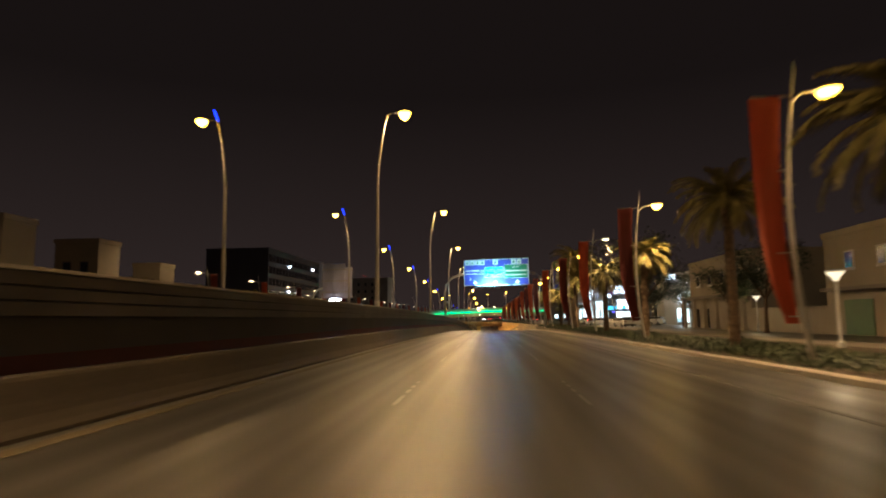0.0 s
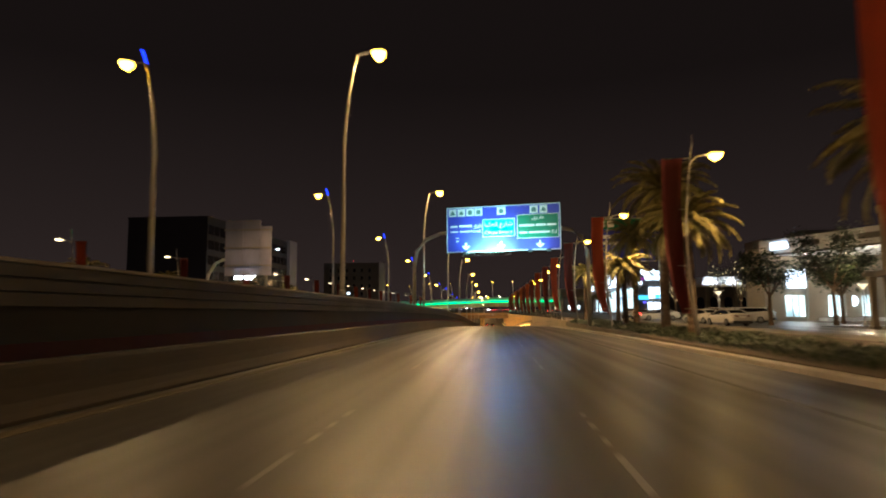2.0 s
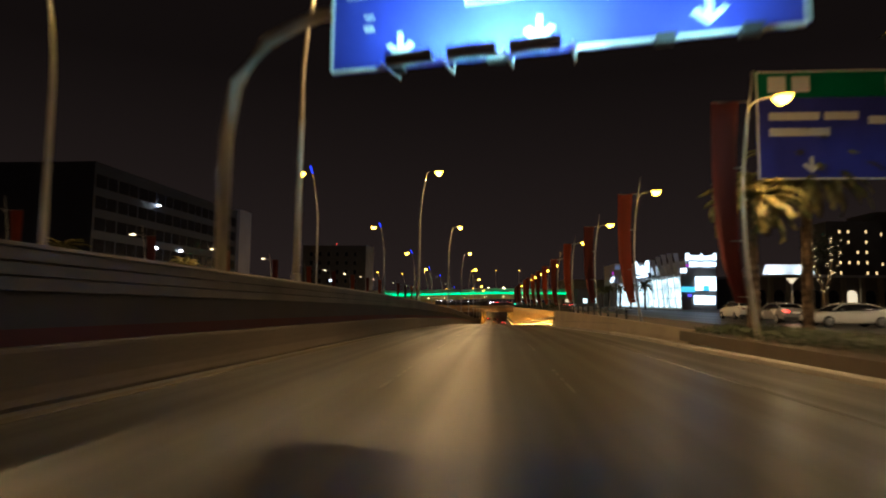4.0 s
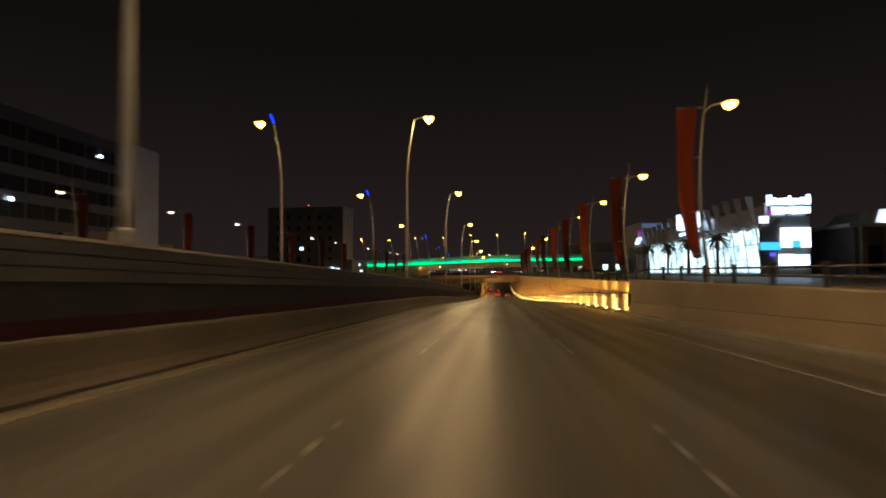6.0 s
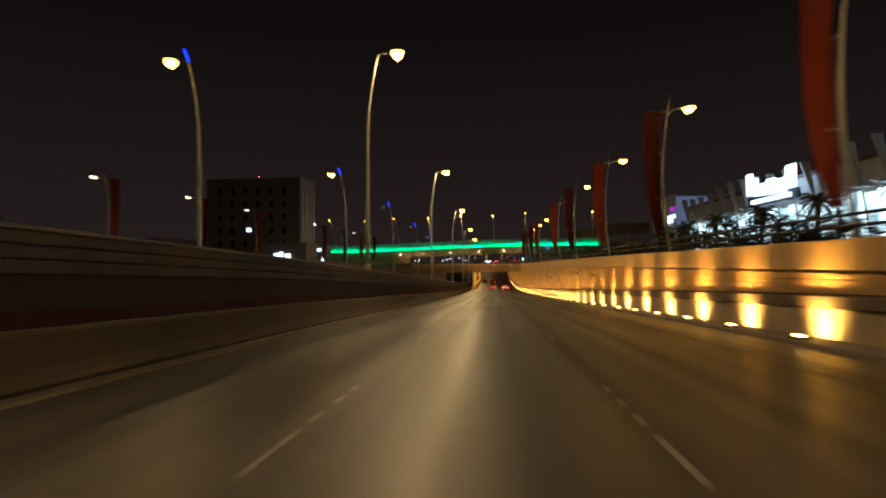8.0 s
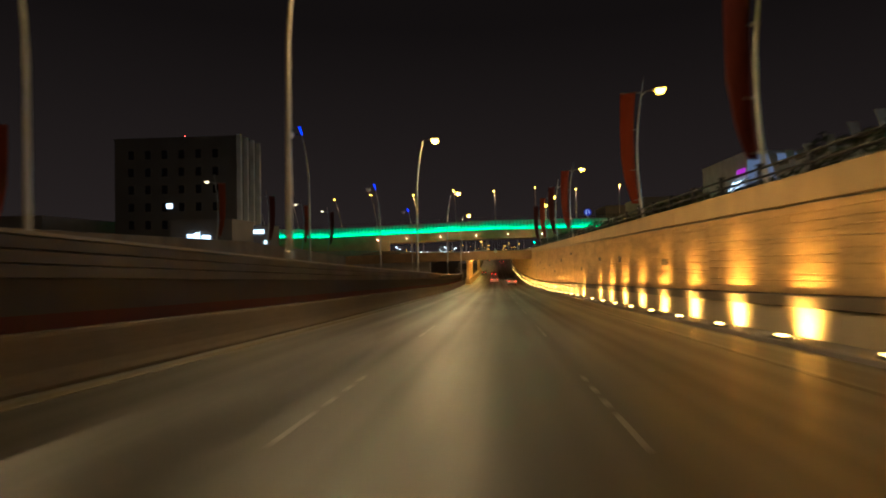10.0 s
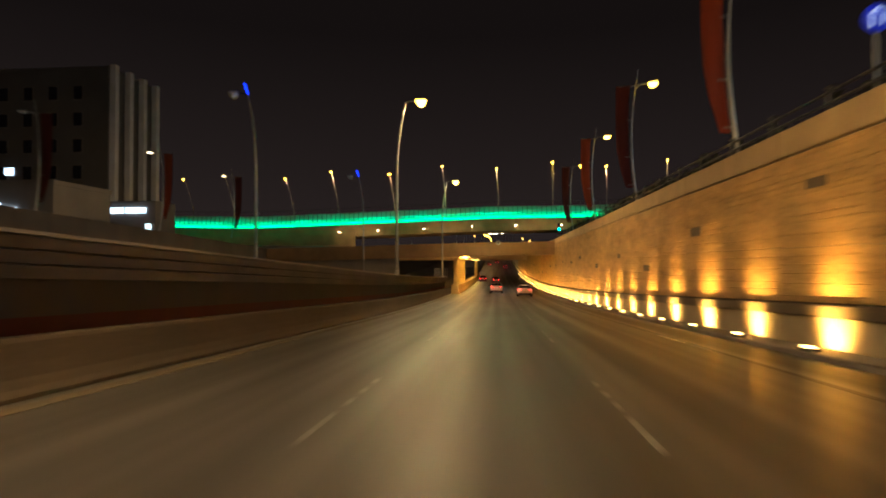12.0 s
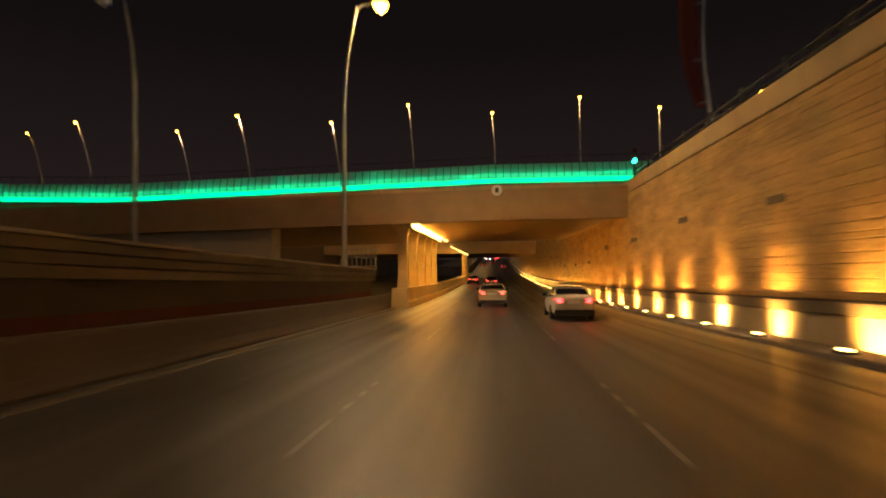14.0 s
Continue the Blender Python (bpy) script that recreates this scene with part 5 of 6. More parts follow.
ps = car(CARWHITE, False, 0.0, "white parked saloon car in the car park", group="parked cars")
ps.matrix_basis = pose(22.6, 97.0, 0.03, 0, 0, 15)
for x, y, a in ((21.8, 89.0, 8), (24.5, 116, 90)):
    copy_thing(ps, pose(x, y, 0.03, 0, 0, a))
pr = car(CARSILVER, True, 0.0, "silver car with lit tail lamps on the service road", group="service road cars")
pr.matrix_basis = pose(21.5, 121.0, 0.03)
for x, y in ((30.0, 310), (19.5, 240), (16.8, 290)):
    copy_thing(pr, pose(x, y, 0.03))


# ---- buildings ----
def facade_windows(parent, x0, x1, y, z0, z1, nx, nz, material, w=1.1, h=1.5):
    for i in range(nx):
        for j in range(nz):
            cx = x0 + (x1 - x0) * (i + 0.5) / nx
            cz = z0 + (z1 - z0) * (j + 0.5) / nz
            b = bmesh.new()
            box(b, cx - w / 2, cx + w / 2, y - 0.05, y + 0.1, cz - h / 2, cz + h / 2)
            win = part("window", b, FACADE_DARK, parent)
            b = bmesh.new()
            box(b, cx - w / 2 + 0.1, cx + w / 2 - 0.1, y - 0.07, y - 0.052, cz - h / 2 + 0.1, cz + h / 2 - 0.1)
            part("pane", b, material, win)


def block(name, label, x0, x1, y0, y1, h, material, category="building", parapet=0.5):
    ob = thing(name, label, category, at=(0, 0, 0))
    b = bmesh.new()
    box(b, x0, x1, y0, y1, -0.2, h)
    part("wall", b, material, ob)
    b = bmesh.new()
    box(b, x0 - 0.12, x1 + 0.12, y0 - 0.12, y1 + 0.12, h, h + parapet)
    part("parapet", b, material, ob)
    return ob


# office tower with tall fins
tower = block("office_tower", "dark office tower with four tall pale vertical fins", -86, -57.2, 345, 358, 25.4, FACADE_TOWER)
for k in range(4):
    y = 345.2 + 3.7 * k
    b = bmesh.new()
    box(b, -57.1, -56.2, y, y + 0.9, -0.1, 26.2)
    soften(b, 0.08)
    part("fin", b, FACADE_PALE, tower, "tall pale fin")
facade_windows(tower, -84, -60, 345, 4, 24, 6, 5, GLASS, 1.6, 2.2)
b = bmesh.new()
box(b, -57.0, -48.8, 343.5, 349, -0.1, 5.4)
part("podium", b, FACADE_DARK, tower)
for x0, x1 in ((-56.2, -53.6), (-53.2, -50.2)):
    b = bmesh.new()
    box(b, x0, x1, 343.2, 343.45, 3.6, 4.4)
    part("lit_sign", b, SIGN_GLOW, tower, "glowing white sign box")
b = bmesh.new()
box(b, -50.2, -49.4, 343.3, 343.48, 0.6, 2.0)
part("lit_door", b, SHOP_GLOW, tower)
b = bmesh.new()
box(b, -73.6, -72.2, 344.85, 344.98, 9.7, 10.8)
part("lit_window", b, SIGN_GLOW, tower, "single lit white window")
b = bmesh.new()
tube(b, [(-71.8, 350, 25.8), (-71.8, 350, 26.9)], 0.05, 6)
mast = part("mast", b, DARKSTEEL, tower)
b = bmesh.new()
tube(b, [(-71.8, 350, 26.9), (-71.8, 350, 27.1), (-71.8, 350, 27.25)], [0.1, 0.16, 0.06], 8)
part("warning_lamp", b, TAIL, mast, "small red warning lamp")

shopl = block("shop", "small dark shop with bright white lit sign", -60, -48, 322, 332, 5.0, FACADE_DARK)
for x0, x1, z0, z1 in ((-56.6, -55.3, 1.1, 2.7), (-55.15, -54.2, 1.3, 3.0), (-53.7, -52.2, 1.1, 2.5), (-58.8, -52.4, 0.3, 0.7)):
    b = bmesh.new()
    box(b, x0, x1, 321.7, 321.96, z0, z1)
    part("lit_sign", b, SIGN_GLOW, shopl, "glowing white sign box")

# long glazed block whose road front ends in a pale slab
slabb = block("office_block", "dark bluish glazed office block ending in a tall pale slab", -82, -63.2, 168, 222, 22.6, FACADE_BLUE)
b = bmesh.new()
box(b, -82, -62.4, 222.05, 229.2, -0.2, 23.6)
soften(b, 0.08)
part("end_slab", b, FACADE_SLATE, slabb, "tall pale end slab")
for j in range(6):
    for i in range(9):
        b = bmesh.new()
        box(b, -63.3, -63.12, 168.6 + 5.93 * i, 168.6 + 5.93 * i + 5.4, 1.6 + 3.5 * j, 1.6 + 3.5 * j + 2.1)
        pane = part("window", b, GLASS, slabb)
        b = bmesh.new()
        box(b, -63.11, -63.05, 168.6 + 5.93 * i + 2.62, 168.6 + 5.93 * i + 2.74, 1.6 + 3.5 * j, 1.6 + 3.5 * j + 2.1)
        part("mullion", b, FACADE_BLUE, pane)
for y, z in ((212.9, 19.8), (186.3, 18.7), (186.3, 10.6), (195.1, 10.8)):
    b = bmesh.new()
    box(b, -63.1, -62.7, y, y + 0.35, z, z + 0.3)
    part("wall_lamp", b, WHITE_GLOW, slabb, "small white wall lamp")
for i, (x0, x1, y0, y1, h, mm) in enumerate(((-95, -71, 236, 250, 7.0, FACADE_DARK), (-56, -50, 196, 202, 6.0, FACADE), (-62, -55, 140, 146, 7.0, FACADE_DARK), (-52, -45, 106, 112, 6.0, FACADE_DARK), (-47, -42, 58, 62, 10.4, FACADE),
                                          (-46, -41.5, 44, 48, 10.8, FACADE), (-112, -98, 280, 290, 8, FACADE_DARK), (-120, -92, 330, 360, 7, FACADE_DARK), (-50, -46, 78, 82, 9.6, FACADE))):
    ob = block("house", "dim flat-roofed house beside the opposite carriageway", x0, x1, y0, y1, h, mm)
    facade_windows(ob, x0 + 0.5, x1 - 0.5, y0, 1.2, h - 0.6, max(2, int((x1 - x0) / 4)), max(1, int(h / 4)), GLASS)

# mall with a glowing front
mall = thing("shopping_mall", "long mall with bright white glass front and tall fins", "building")
b = bmesh.new()
box(b, 47.9, 55, 233.4, 318, -0.1, 12.2)
part("wall", b, FACADE_PALE, mall)
b = bmesh.new()
box(b, 47.6, 55.2, 233.2, 318.2, 12.2, 12.7)
part("roof_edge", b, FACADE_DARK, mall)
BAY = 5.7
for k in range(15):
    y0 = 233.5 + BAY * k
    for j in range(2):
        b = bmesh.new()
        box(b, 47.7, 47.88, y0 + 0.1 + BAY / 2 * j, y0 + BAY / 2 * (j + 1) - 0.1, 0.4, 8.0 + 0.35 * j)
        pane = part("glass_panel", b, SHOP_GLOW, mall, "bright white glass panel")
        for z in (2.7, 5.4):
            b = bmesh.new()
            box(b, 47.62, 47.69, y0 + 0.1 + BAY / 2 * j, y0 + BAY / 2 * (j + 1) - 0.1, z, z + 0.12)
            part("transom", b, TRIM, pane)
    b = bmesh.new()
    ring_loft(b, [[(46.2, y0 + 0.3, 8.55), (47.6, y0 + 0.3, 8.5), (47.6, y0 + 0.3, 8.7), (46.2, y0 + 0.3, 8.75)],
                  [(46.2, y0 + BAY - 0.3, 9.35), (47.6, y0 + BAY - 0.3, 8.9), (47.6, y0 + BAY - 0.3, 9.1), (46.2, y0 + BAY - 0.3, 9.55)]])
    part("canopy", b, FACADE_PALE, mall, "slanting pale canopy")
    b = bmesh.new()
    top = 14.3 + 0.5 * math.sin(k * 0.9)
    ring_loft(b, [[(47.15, y0 - 0.06, -0.1), (47.3, y0 - 0.06, -0.1), (47.3, y0 + 0.06, -0.1), (47.15, y0 + 0.06, -0.1)],
                  [(47.05, y0 + 2.0, 8.4), (47.3, y0 + 2.0, 8.4), (47.3, y0 + 2.14, 8.4), (47.05, y0 + 2.14, 8.4)],
                  [(46.0, y0 + 3.6, top), (47.3, y0 + 3.6, top), (47.3, y0 + 3.95, top), (46.0, y0 + 3.95, top)]])
    part("roof_fin", b, FACADE_PALE, mall, "tall leaning fin")
for y0, y1, z0, z1 in ((260.4, 263.0, 10.6, 14.0), (263.6, 266.4, 10.2, 12.4), (267.0, 269.6, 10.3, 12.8), (270.2, 272.8, 10.5, 12.4), (273.6, 274.6, 10.6, 13.6), (275.4, 277.4, 10.9, 14.6), (262.0, 275.6, 9.3, 9.9)):
    b = bmesh.new()
    box(b, 45.2, 45.7, y0, y1, z0, z1)
    soften(b, 0.15)
    part("lit_sign", b, SIGN_GLOW, mall, "glowing white sign block")
b = bmesh.new()
box(b, 45.72, 46.0, 260.0, 277.8, 8.9, 10.4)
box(b, 46.0, 47.6, 261.0, 261.4, 9.2, 9.6)
box(b, 46.0, 47.6, 276.6, 277.0, 9.2, 9.6)
part("sign_frame", b, DARKSTEEL, mall)

pyl = thing("pylon_sign", "dark pylon with glowing white and cyan advertising boxes", "sign", at=(46.2, 231.6, 0))
b = bmesh.new()
box(b, 0.3, 3.0, 0.0, 1.0, -0.1, 10.2)
soften(b, 0.05)
part("pylon", b, FACADE_DARK, pyl)
b = bmesh.new()
box(b, 3.02, 8.5, 0.2, 0.8, -0.1, 10.2)
soften(b, 0.05)
part("backboard", b, FACADE_DARK, pyl)
b = bmesh.new()
for x in (1.6, 4.6, 8.0):
    box(b, x, x + 0.18, 0.1, 0.28, 10.1, 13.6)
for z in (10.5, 12.3):
    box(b, 1.2, 8.5, -0.02, 0.09, z, z + 0.14)
part("sign_frame", b, DARKSTEEL, pyl)
r3 = random.Random(21)
x = 1.2
for w, rise in ((0.9, 1.0), (0.5, 0.7), (0.75, 0.62), (0.75, 0.66), (0.4, 0.9), (1.1, 0.6), (0.8, 0.7), (0.7, 1.0)):
    b = bmesh.new()
    box(b, x, x + w, -0.35, -0.05, 12.05 + r3.uniform(0, 0.2), 12.2 + 1.65 * rise)
    soften(b, 0.08)
    part("lit_letter", b, SIGN_GLOW, pyl, "glowing white block letter")
    x += w + 0.2
for x0, x1, z0, z1, mm, text in ((2.1, 3.9, 10.5, 11.7, SIGN_GLOW, ""), (4.05, 5.3, 10.6, 11.6, SIGN_GLOW, ""), (5.5, 7.0, 10.5, 11.7, SIGN_GLOW, ""), (7.15, 8.4, 10.6, 11.7, SIGN_GLOW, ""), (1.2, 1.9, 10.5, 11.1, MAGENTA_GLOW, "glowing magenta emblem"),
                                 (-0.1, 1.4, 9.0, 10.15, SIGN_GLOW, ""), (3.4, 5.2, 4.7, 8.1, SIGN_GLOW, ""), (5.28, 6.6, 5.9, 8.1, SIGN_GLOW, ""), (6.7, 8.3, 4.7, 8.1, SIGN_GLOW, ""), (5.28, 6.6, 4.7, 5.8, CYAN_GLOW, "glowing cyan picture box"),
                                 (0.0, 3.3, 4.3, 5.6, CYAN_GLOW, "glowing cyan name box"), (3.0, 5.6, 1.3, 3.5, SIGN_GLOW, ""), (5.7, 8.0, 1.3, 3.4, SIGN_GLOW, ""), (1.6, 2.4, 3.2, 3.8, VIOLET_GLOW, "small glowing violet box")):
    b = bmesh.new()
    box(b, x0, x1, -0.4, -0.05, z0, z1)
    soften(b, 0.06)
    part("lit_box", b, mm, pyl, text or "glowing white sign box")

pav = block("pavilion", "arcaded pavilion with a lit roof edge", 62, 100, 232, 262, 7.6, FACADE_DARK)
b = bmesh.new()
box(b, 60.5, 101, 230.5, 262, 8.1, 8.7)
part("roof", b, FACADE_PALE, pav)
b = bmesh.new()
ring_loft(b, [[(66, 233, 8.75), (79, 233, 8.75), (79, 250, 8.75), (66, 250, 8.75)], [(67.5, 234.2, 11.4), (77.5, 234.2, 11.4), (77.5, 248, 11.4), (67.5, 248, 11.4)]])
part("lantern", b, FACADE_PALE, pav, "raised pale roof lantern")
for k in range(9):
    x = 62.6 + 4.2 * k
    b = bmesh.new()
    box(b, x, x + 0.9, 230.8, 231.8, -0.1, 8.08)
    part("column", b, FACADE, pav)
    b = bmesh.new()
    pts = [(x + 1.4, 0.5), (x + 3.8, 0.5)] + [(x + 2.6 + 1.2 * math.cos(a), 3.8 + 1.3 * math.sin(a)) for a in [math.pi * i / 8 for i in range(9)]]
    ring_loft(b, [[(px, 231.9, pz) for px, pz in pts], [(px, 231.85, pz) for px, pz in pts]])
    part("arch_window", b, SHOP_WARM if k == 5 else GLASS, pav)
# two added spots without fixtures, to brighten the lantern's front
for x in (69, 76):
    lamp("added_lantern_spot", "SPOT", (x, 230.7, 9.0), (x, 234.5, 10.6), 1300, (0.85, 0.95, 1.0), 0.4, 140, 0.8)

# shops by the car park
low = block("shop_row", "pale shop with a slanting canopy, lit signs and bright windows", 33.6, 62, 112.2, 117.5, 8.2, FACADE)
b = bmesh.new()
plan = [(33.2, 111.4), (38.6, 97.6), (62, 97.6), (62, 112.1), (33.2, 112.1)]
ring_loft(b, [[(x, y, z) for x, y in plan] for z in (7.75, 7.9, 9.35, 9.5)])
soften(b, 0.05)
canopy = part("canopy", b, FACADE_PALE, low, "deep slanting pale canopy")
along = Vector((38.6 - 33.2, 97.6 - 111.4, 0)).normalized()
outward = Vector((along.y, -along.x, 0))
if outward.x > 0:
    outward = -outward


def on_fascia(u0, u1, z0, z1, near, deep):
    """A box on the canopy's fascia, u metres along it, standing near..deep metres proud."""
    q = bmesh.new()
    o = Vector((33.2, 111.4, 0))
    ring = []
    for u in (u0, u1):
        for d in (near, deep):
            c = o + along * u + outward * d
            ring.append(c)
    a, c, e, f = ring
    ring_loft(q, [[(v.x, v.y, z) for v in (a, c, f, e)] for z in (z0, z1)])
    return q


part("lit_sign", on_fascia(1.5, 3.8, 8.3, 9.1, 0.02, 0.25), SIGN_GLOW, canopy, "glowing white sign box")
for u0 in (5.6, 9.6, 12.4):
    part("fascia_panel", on_fascia(u0, u0 + 2.3, 8.35, 8.95, 0.01, 0.06), FACADE_DARK, canopy, "dark recessed panel")
part("fascia_trim", on_fascia(0.1, 14.6, 7.62, 7.8, 0.01, 0.1), FACADE_DARK, canopy)
for x, y in ((37.2, 108.5), (41.0, 108.3), (40.6, 102.0), (45.5, 106.0)):
    b = bmesh.new()
    tube(b, [(x, y, 7.76), (x, y, 7.68)], 0.16, 10)
    part("downlight", b, SHOP_WARM, canopy, "warm round downlight")
    d = bpy.data.lights.new("downlight", "POINT")
    d.energy, d.color, d.shadow_soft_size = 200, (1.0, 0.86, 0.66), 0.15
    ob = new("downlight", d)
    ob.location = (x, y, 7.3)
for x0, x1, z0, z1 in ((36.1, 38.2, 3.9, 6.1),):
    b = bmesh.new()
    box(b, x0, x1, 111.8, 112.1, z0, z1)
    soften(b, 0.08)
    part("lit_sign", b, SIGN_GLOW, low, "glowing white sign box")
for k, (x0, x1) in enumerate(((35.9, 38.0), (40.8, 42.2), (44.6, 45.8), (48.5, 50.5), (53, 55))):
    b = bmesh.new()
    box(b, x0, x1, 111.95, 112.15, 0.5, 3.0)
    w = part("shop_window", b, SHOP_GLOW, low, "brightly lit shop window")
    for i in (0.33, 0.67):
        b = bmesh.new()
        xm = x0 + (x1 - x0) * i
        box(b, xm - 0.04, xm + 0.04, 111.87, 111.94, 0.5, 3.0)
        part("mullion", b, TRIM, w)
    b = bmesh.new()
    box(b, x1 + 0.35, x1 + 1.1, 111.7, 112.16, 0, 7.7)
    part("pilaster", b, FACADE, low)
b = bmesh.new()
disc(b, (43.4, 112.0, 2.3), (0, -1, 0), 0.62, 0.2, 20)
part("round_sign", b, SIGN_GLOW, low, "round glowing white sign")
b = bmesh.new()
box(b, 39.6, 47.5, 110.2, 112.1, -0.05, 0.35)
part("step", b, FACADE_PALE, low, "pale front step")


def road_facing_windows(parent, x, y0, y1, z0, z1, ny, nz, w=1.2, h=1.4):
    """Windows with frame, pane and sill on a wall that faces the road at x."""
    for i in range(ny):
        for j in range(nz):
            cy = y0 + (y1 - y0) * (i + 0.5) / ny
            cz = z0 + (z1 - z0) * (j + 0.5) / nz
            q = bmesh.new()
            box(q, x - 0.06, x + 0.1, cy - w / 2, cy + w / 2, cz - h / 2, cz + h / 2)
            win = part("window", q, FACADE_PALE, parent)
            q = bmesh.new()
            box(q, x - 0.08, x - 0.062, cy - w / 2 + 0.1, cy + w / 2 - 0.1, cz - h / 2 + 0.1, cz + h / 2 - 0.1)
            part("pane", q, GLASS, win)
            q = bmesh.new()
            box(q, x - 0.16, x - 0.0, cy - w / 2 - 0.1, cy + w / 2 + 0.1, cz - h / 2 - 0.1, cz - h / 2 - 0.01)
            part("sill", q, FACADE_PALE, win)


villa = block("villa", "two-storey beige villa with a columned porch behind the walkway", 28.6, 50, 62, 81.4, 8.3, FACADE)
road_facing_windows(villa, 28.6, 63.5, 80, 4.6, 7.6, 4, 1)
facade_windows(villa, 31, 48, 62, 4.4, 7.6, 4, 1, GLASS, 1.3, 1.5)
b = bmesh.new()
ring_loft(b, [[(x, y, z) for x, y in ((27.3, 61.0), (28.55, 61.0), (28.55, 81.6), (27.3, 81.6))] for z in (3.7, 3.78, 4.05)])
part("porch_roof", b, FACADE_DARK, villa, "thin dark porch roof")
for k in range(6):
    b = bmesh.new()
    y = 61.6 + 3.9 * k
    ring_loft(b, [[(27.65 + i * w, y + j * w, z) for i, j in ((-1, -1), (1, -1), (1, 1), (-1, 1))] for w, z in ((0.26, -0.1), (0.26, 0.2), (0.18, 0.28), (0.18, 3.45), (0.26, 3.55), (0.26, 3.69))])
    part("column", b, FACADE, villa)
for y0 in (66.5, 74.5, 78.2):
    b = bmesh.new()
    box(b, 28.5, 28.58, y0, y0 + 1.5, 0.1, 2.5)
    part("door", b, GLASS, villa)
v2 = block("villa", "dim beige villa with a green-tinted panel beside the walkway", 28.2, 46, 31, 46.5, 7.7, FACADE)
road_facing_windows(v2, 28.2, 33, 45, 4.3, 7.2, 3, 1)
facade_windows(v2, 30, 44, 31, 1.0, 7.2, 4, 2, GLASS, 1.3, 1.5)
# added green panel: greenish light on the wall put into its colour
b = bmesh.new()
box(b, 28.08, 28.18, 40.5, 44.0, 0.05, 2.7)
part("green_panel", b, GREENTINT, v2, "dull green panel coloured for greenish light on the wall")
b = bmesh.new()
box(b, 27.4, 28.18, 32, 46.0, 3.4, 3.65)
part("awning", b, FACADE_DARK, v2)
block("boundary_wall", "pale plastered boundary wall between the villas", 28.4, 28.75, 46.8, 61.6, 2.2, FACADE, "wall", 0.12)


def fairy_tree(height=8.0, seed=1):
    """A slim dark tree whose trunk and limbs are wound with warm bulbs."""
    rt = random.Random(seed)
    ob = thing("fairy_light_tree", "dark tree wound with strings of warm bulbs", "tree", "trees with light strings")
    q = bmesh.new()
    tube(q, [(0, 0, -0.05), (0.05, 0, 1.2), (0.0, 0.05, 2.6)], [0.2, 0.15, 0.12], 9)
    part("trunk", q, TRUNK, ob)
    limbs, bulbs, leaves = bmesh.new(), bmesh.new(), bmesh.new()
    for k in range(6):
        az = 1.05 * k + rt.uniform(-0.3, 0.3)
        out = rt.uniform(0.5, 1.3)
        tip = Vector((math.cos(az) * out, math.sin(az) * out, height * rt.uniform(0.75, 1.0)))
        pts = [Vector((0, 0, 2.4)).lerp(tip, u) + Vector((math.cos(az), math.sin(az), 0)) * 0.35 * math.sin(math.pi * u) for u in (0, 0.35, 0.7, 1)]
        tube(limbs, pts, [0.09, 0.07, 0.045, 0.02], 6)
        for i in range(8):
            u = (i + rt.random()) / 8 * 2.999
            c = pts[int(u)].lerp(pts[int(u) + 1], u - int(u)) + Vector((rt.uniform(-0.14, 0.14), rt.uniform(-0.14, 0.14), 0))
            bmesh.ops.create_icosphere(bulbs, subdivisions=1, radius=rt.uniform(0.03, 0.06), matrix=Matrix.Translation(c))
        for i in range(120):
            c = pts[2].lerp(pts[3], rt.random()) + Vector((rt.gauss(0, 0.45), rt.gauss(0, 0.45), rt.gauss(0, 0.4)))
            a, sz = rt.uniform(0, 6.28), rt.uniform(0.08, 0.16)
            u, v = Vector((math.cos(a), math.sin(a), rt.uniform(-0.6, 0.6))) * sz, Vector((-math.sin(a), math.cos(a), 0.3)) * sz * 0.5
            leaves.faces.new([leaves.verts.new(w) for w in (c - u, c + v, c + u, c - v)])
    part("branchwork", limbs, TRUNK, ob)
    part("light_string", bulbs, BULB_GLOW, ob, "warm white bulbs on strings")
    part("crown", leaves, HEDGE, ob)
    return ob


ft = fairy_tree(8.0, 4)
ft.matrix_basis = pose(32.4, 124.0, 0.03)
for x, y, a in ((32.9, 117.6, 100), (28.5, 131.0, 40)):
    copy_thing(ft, pose(x, y, 0.03, 0, 0, a))
grey = block("store", "large pale box-shaped store with a blue-lit front and small signs", 50.3, 68, 336.5, 362, 17.4, FACADE_PALE)
# front panel's faint emission stands in for light on the store's face
b = bmesh.new()
box(b, 50.4, 59.5, 336.2, 336.46, 9.5, 17.2)
part("lit_front", b, BLUE_FRONT, grey, "pale blue front panel, light on it put in as faint glow")
for x0, x1, y0, y1, z0, z1, mm, tx in ((49.9, 50.25, 337.2, 340.6, 13.6, 14.6, MAGENTA_GLOW, "glowing magenta sign box"), (49.9, 50.25, 336.8, 343.0, 11.6, 12.3, SIGN_GLOW, "glowing white sign box"), (49.9, 50.25, 339.5, 345.5, 10.4, 11.2, SIGN_GLOW, "glowing white sign box")):
    b = bmesh.new()
    box(b, x0, x1, y0, y1, z0, z1)
    soften(b, 0.05)
    part("lit_sign", b, mm, grey, tx)
for i, (x, y, w, d, h) in enumerate(((36, 345, 11, 16, 7), (38, 372, 14, 18, 12), (36, 410, 18, 20, 13), (40, 470, 16, 22, 10))):
    ob = block("store", "dim flat-roofed store along the service road", x, x + w, y, y + d, h, FACADE if i % 2 else FACADE_DARK)
    facade_windows(ob, x + 1, x + w - 1, y, 0.4, 4.2, max(2, int(w / 4)), 1, SHOP_GLOW if i == 0 else SHOP_WARM, 2.0, 2.2)

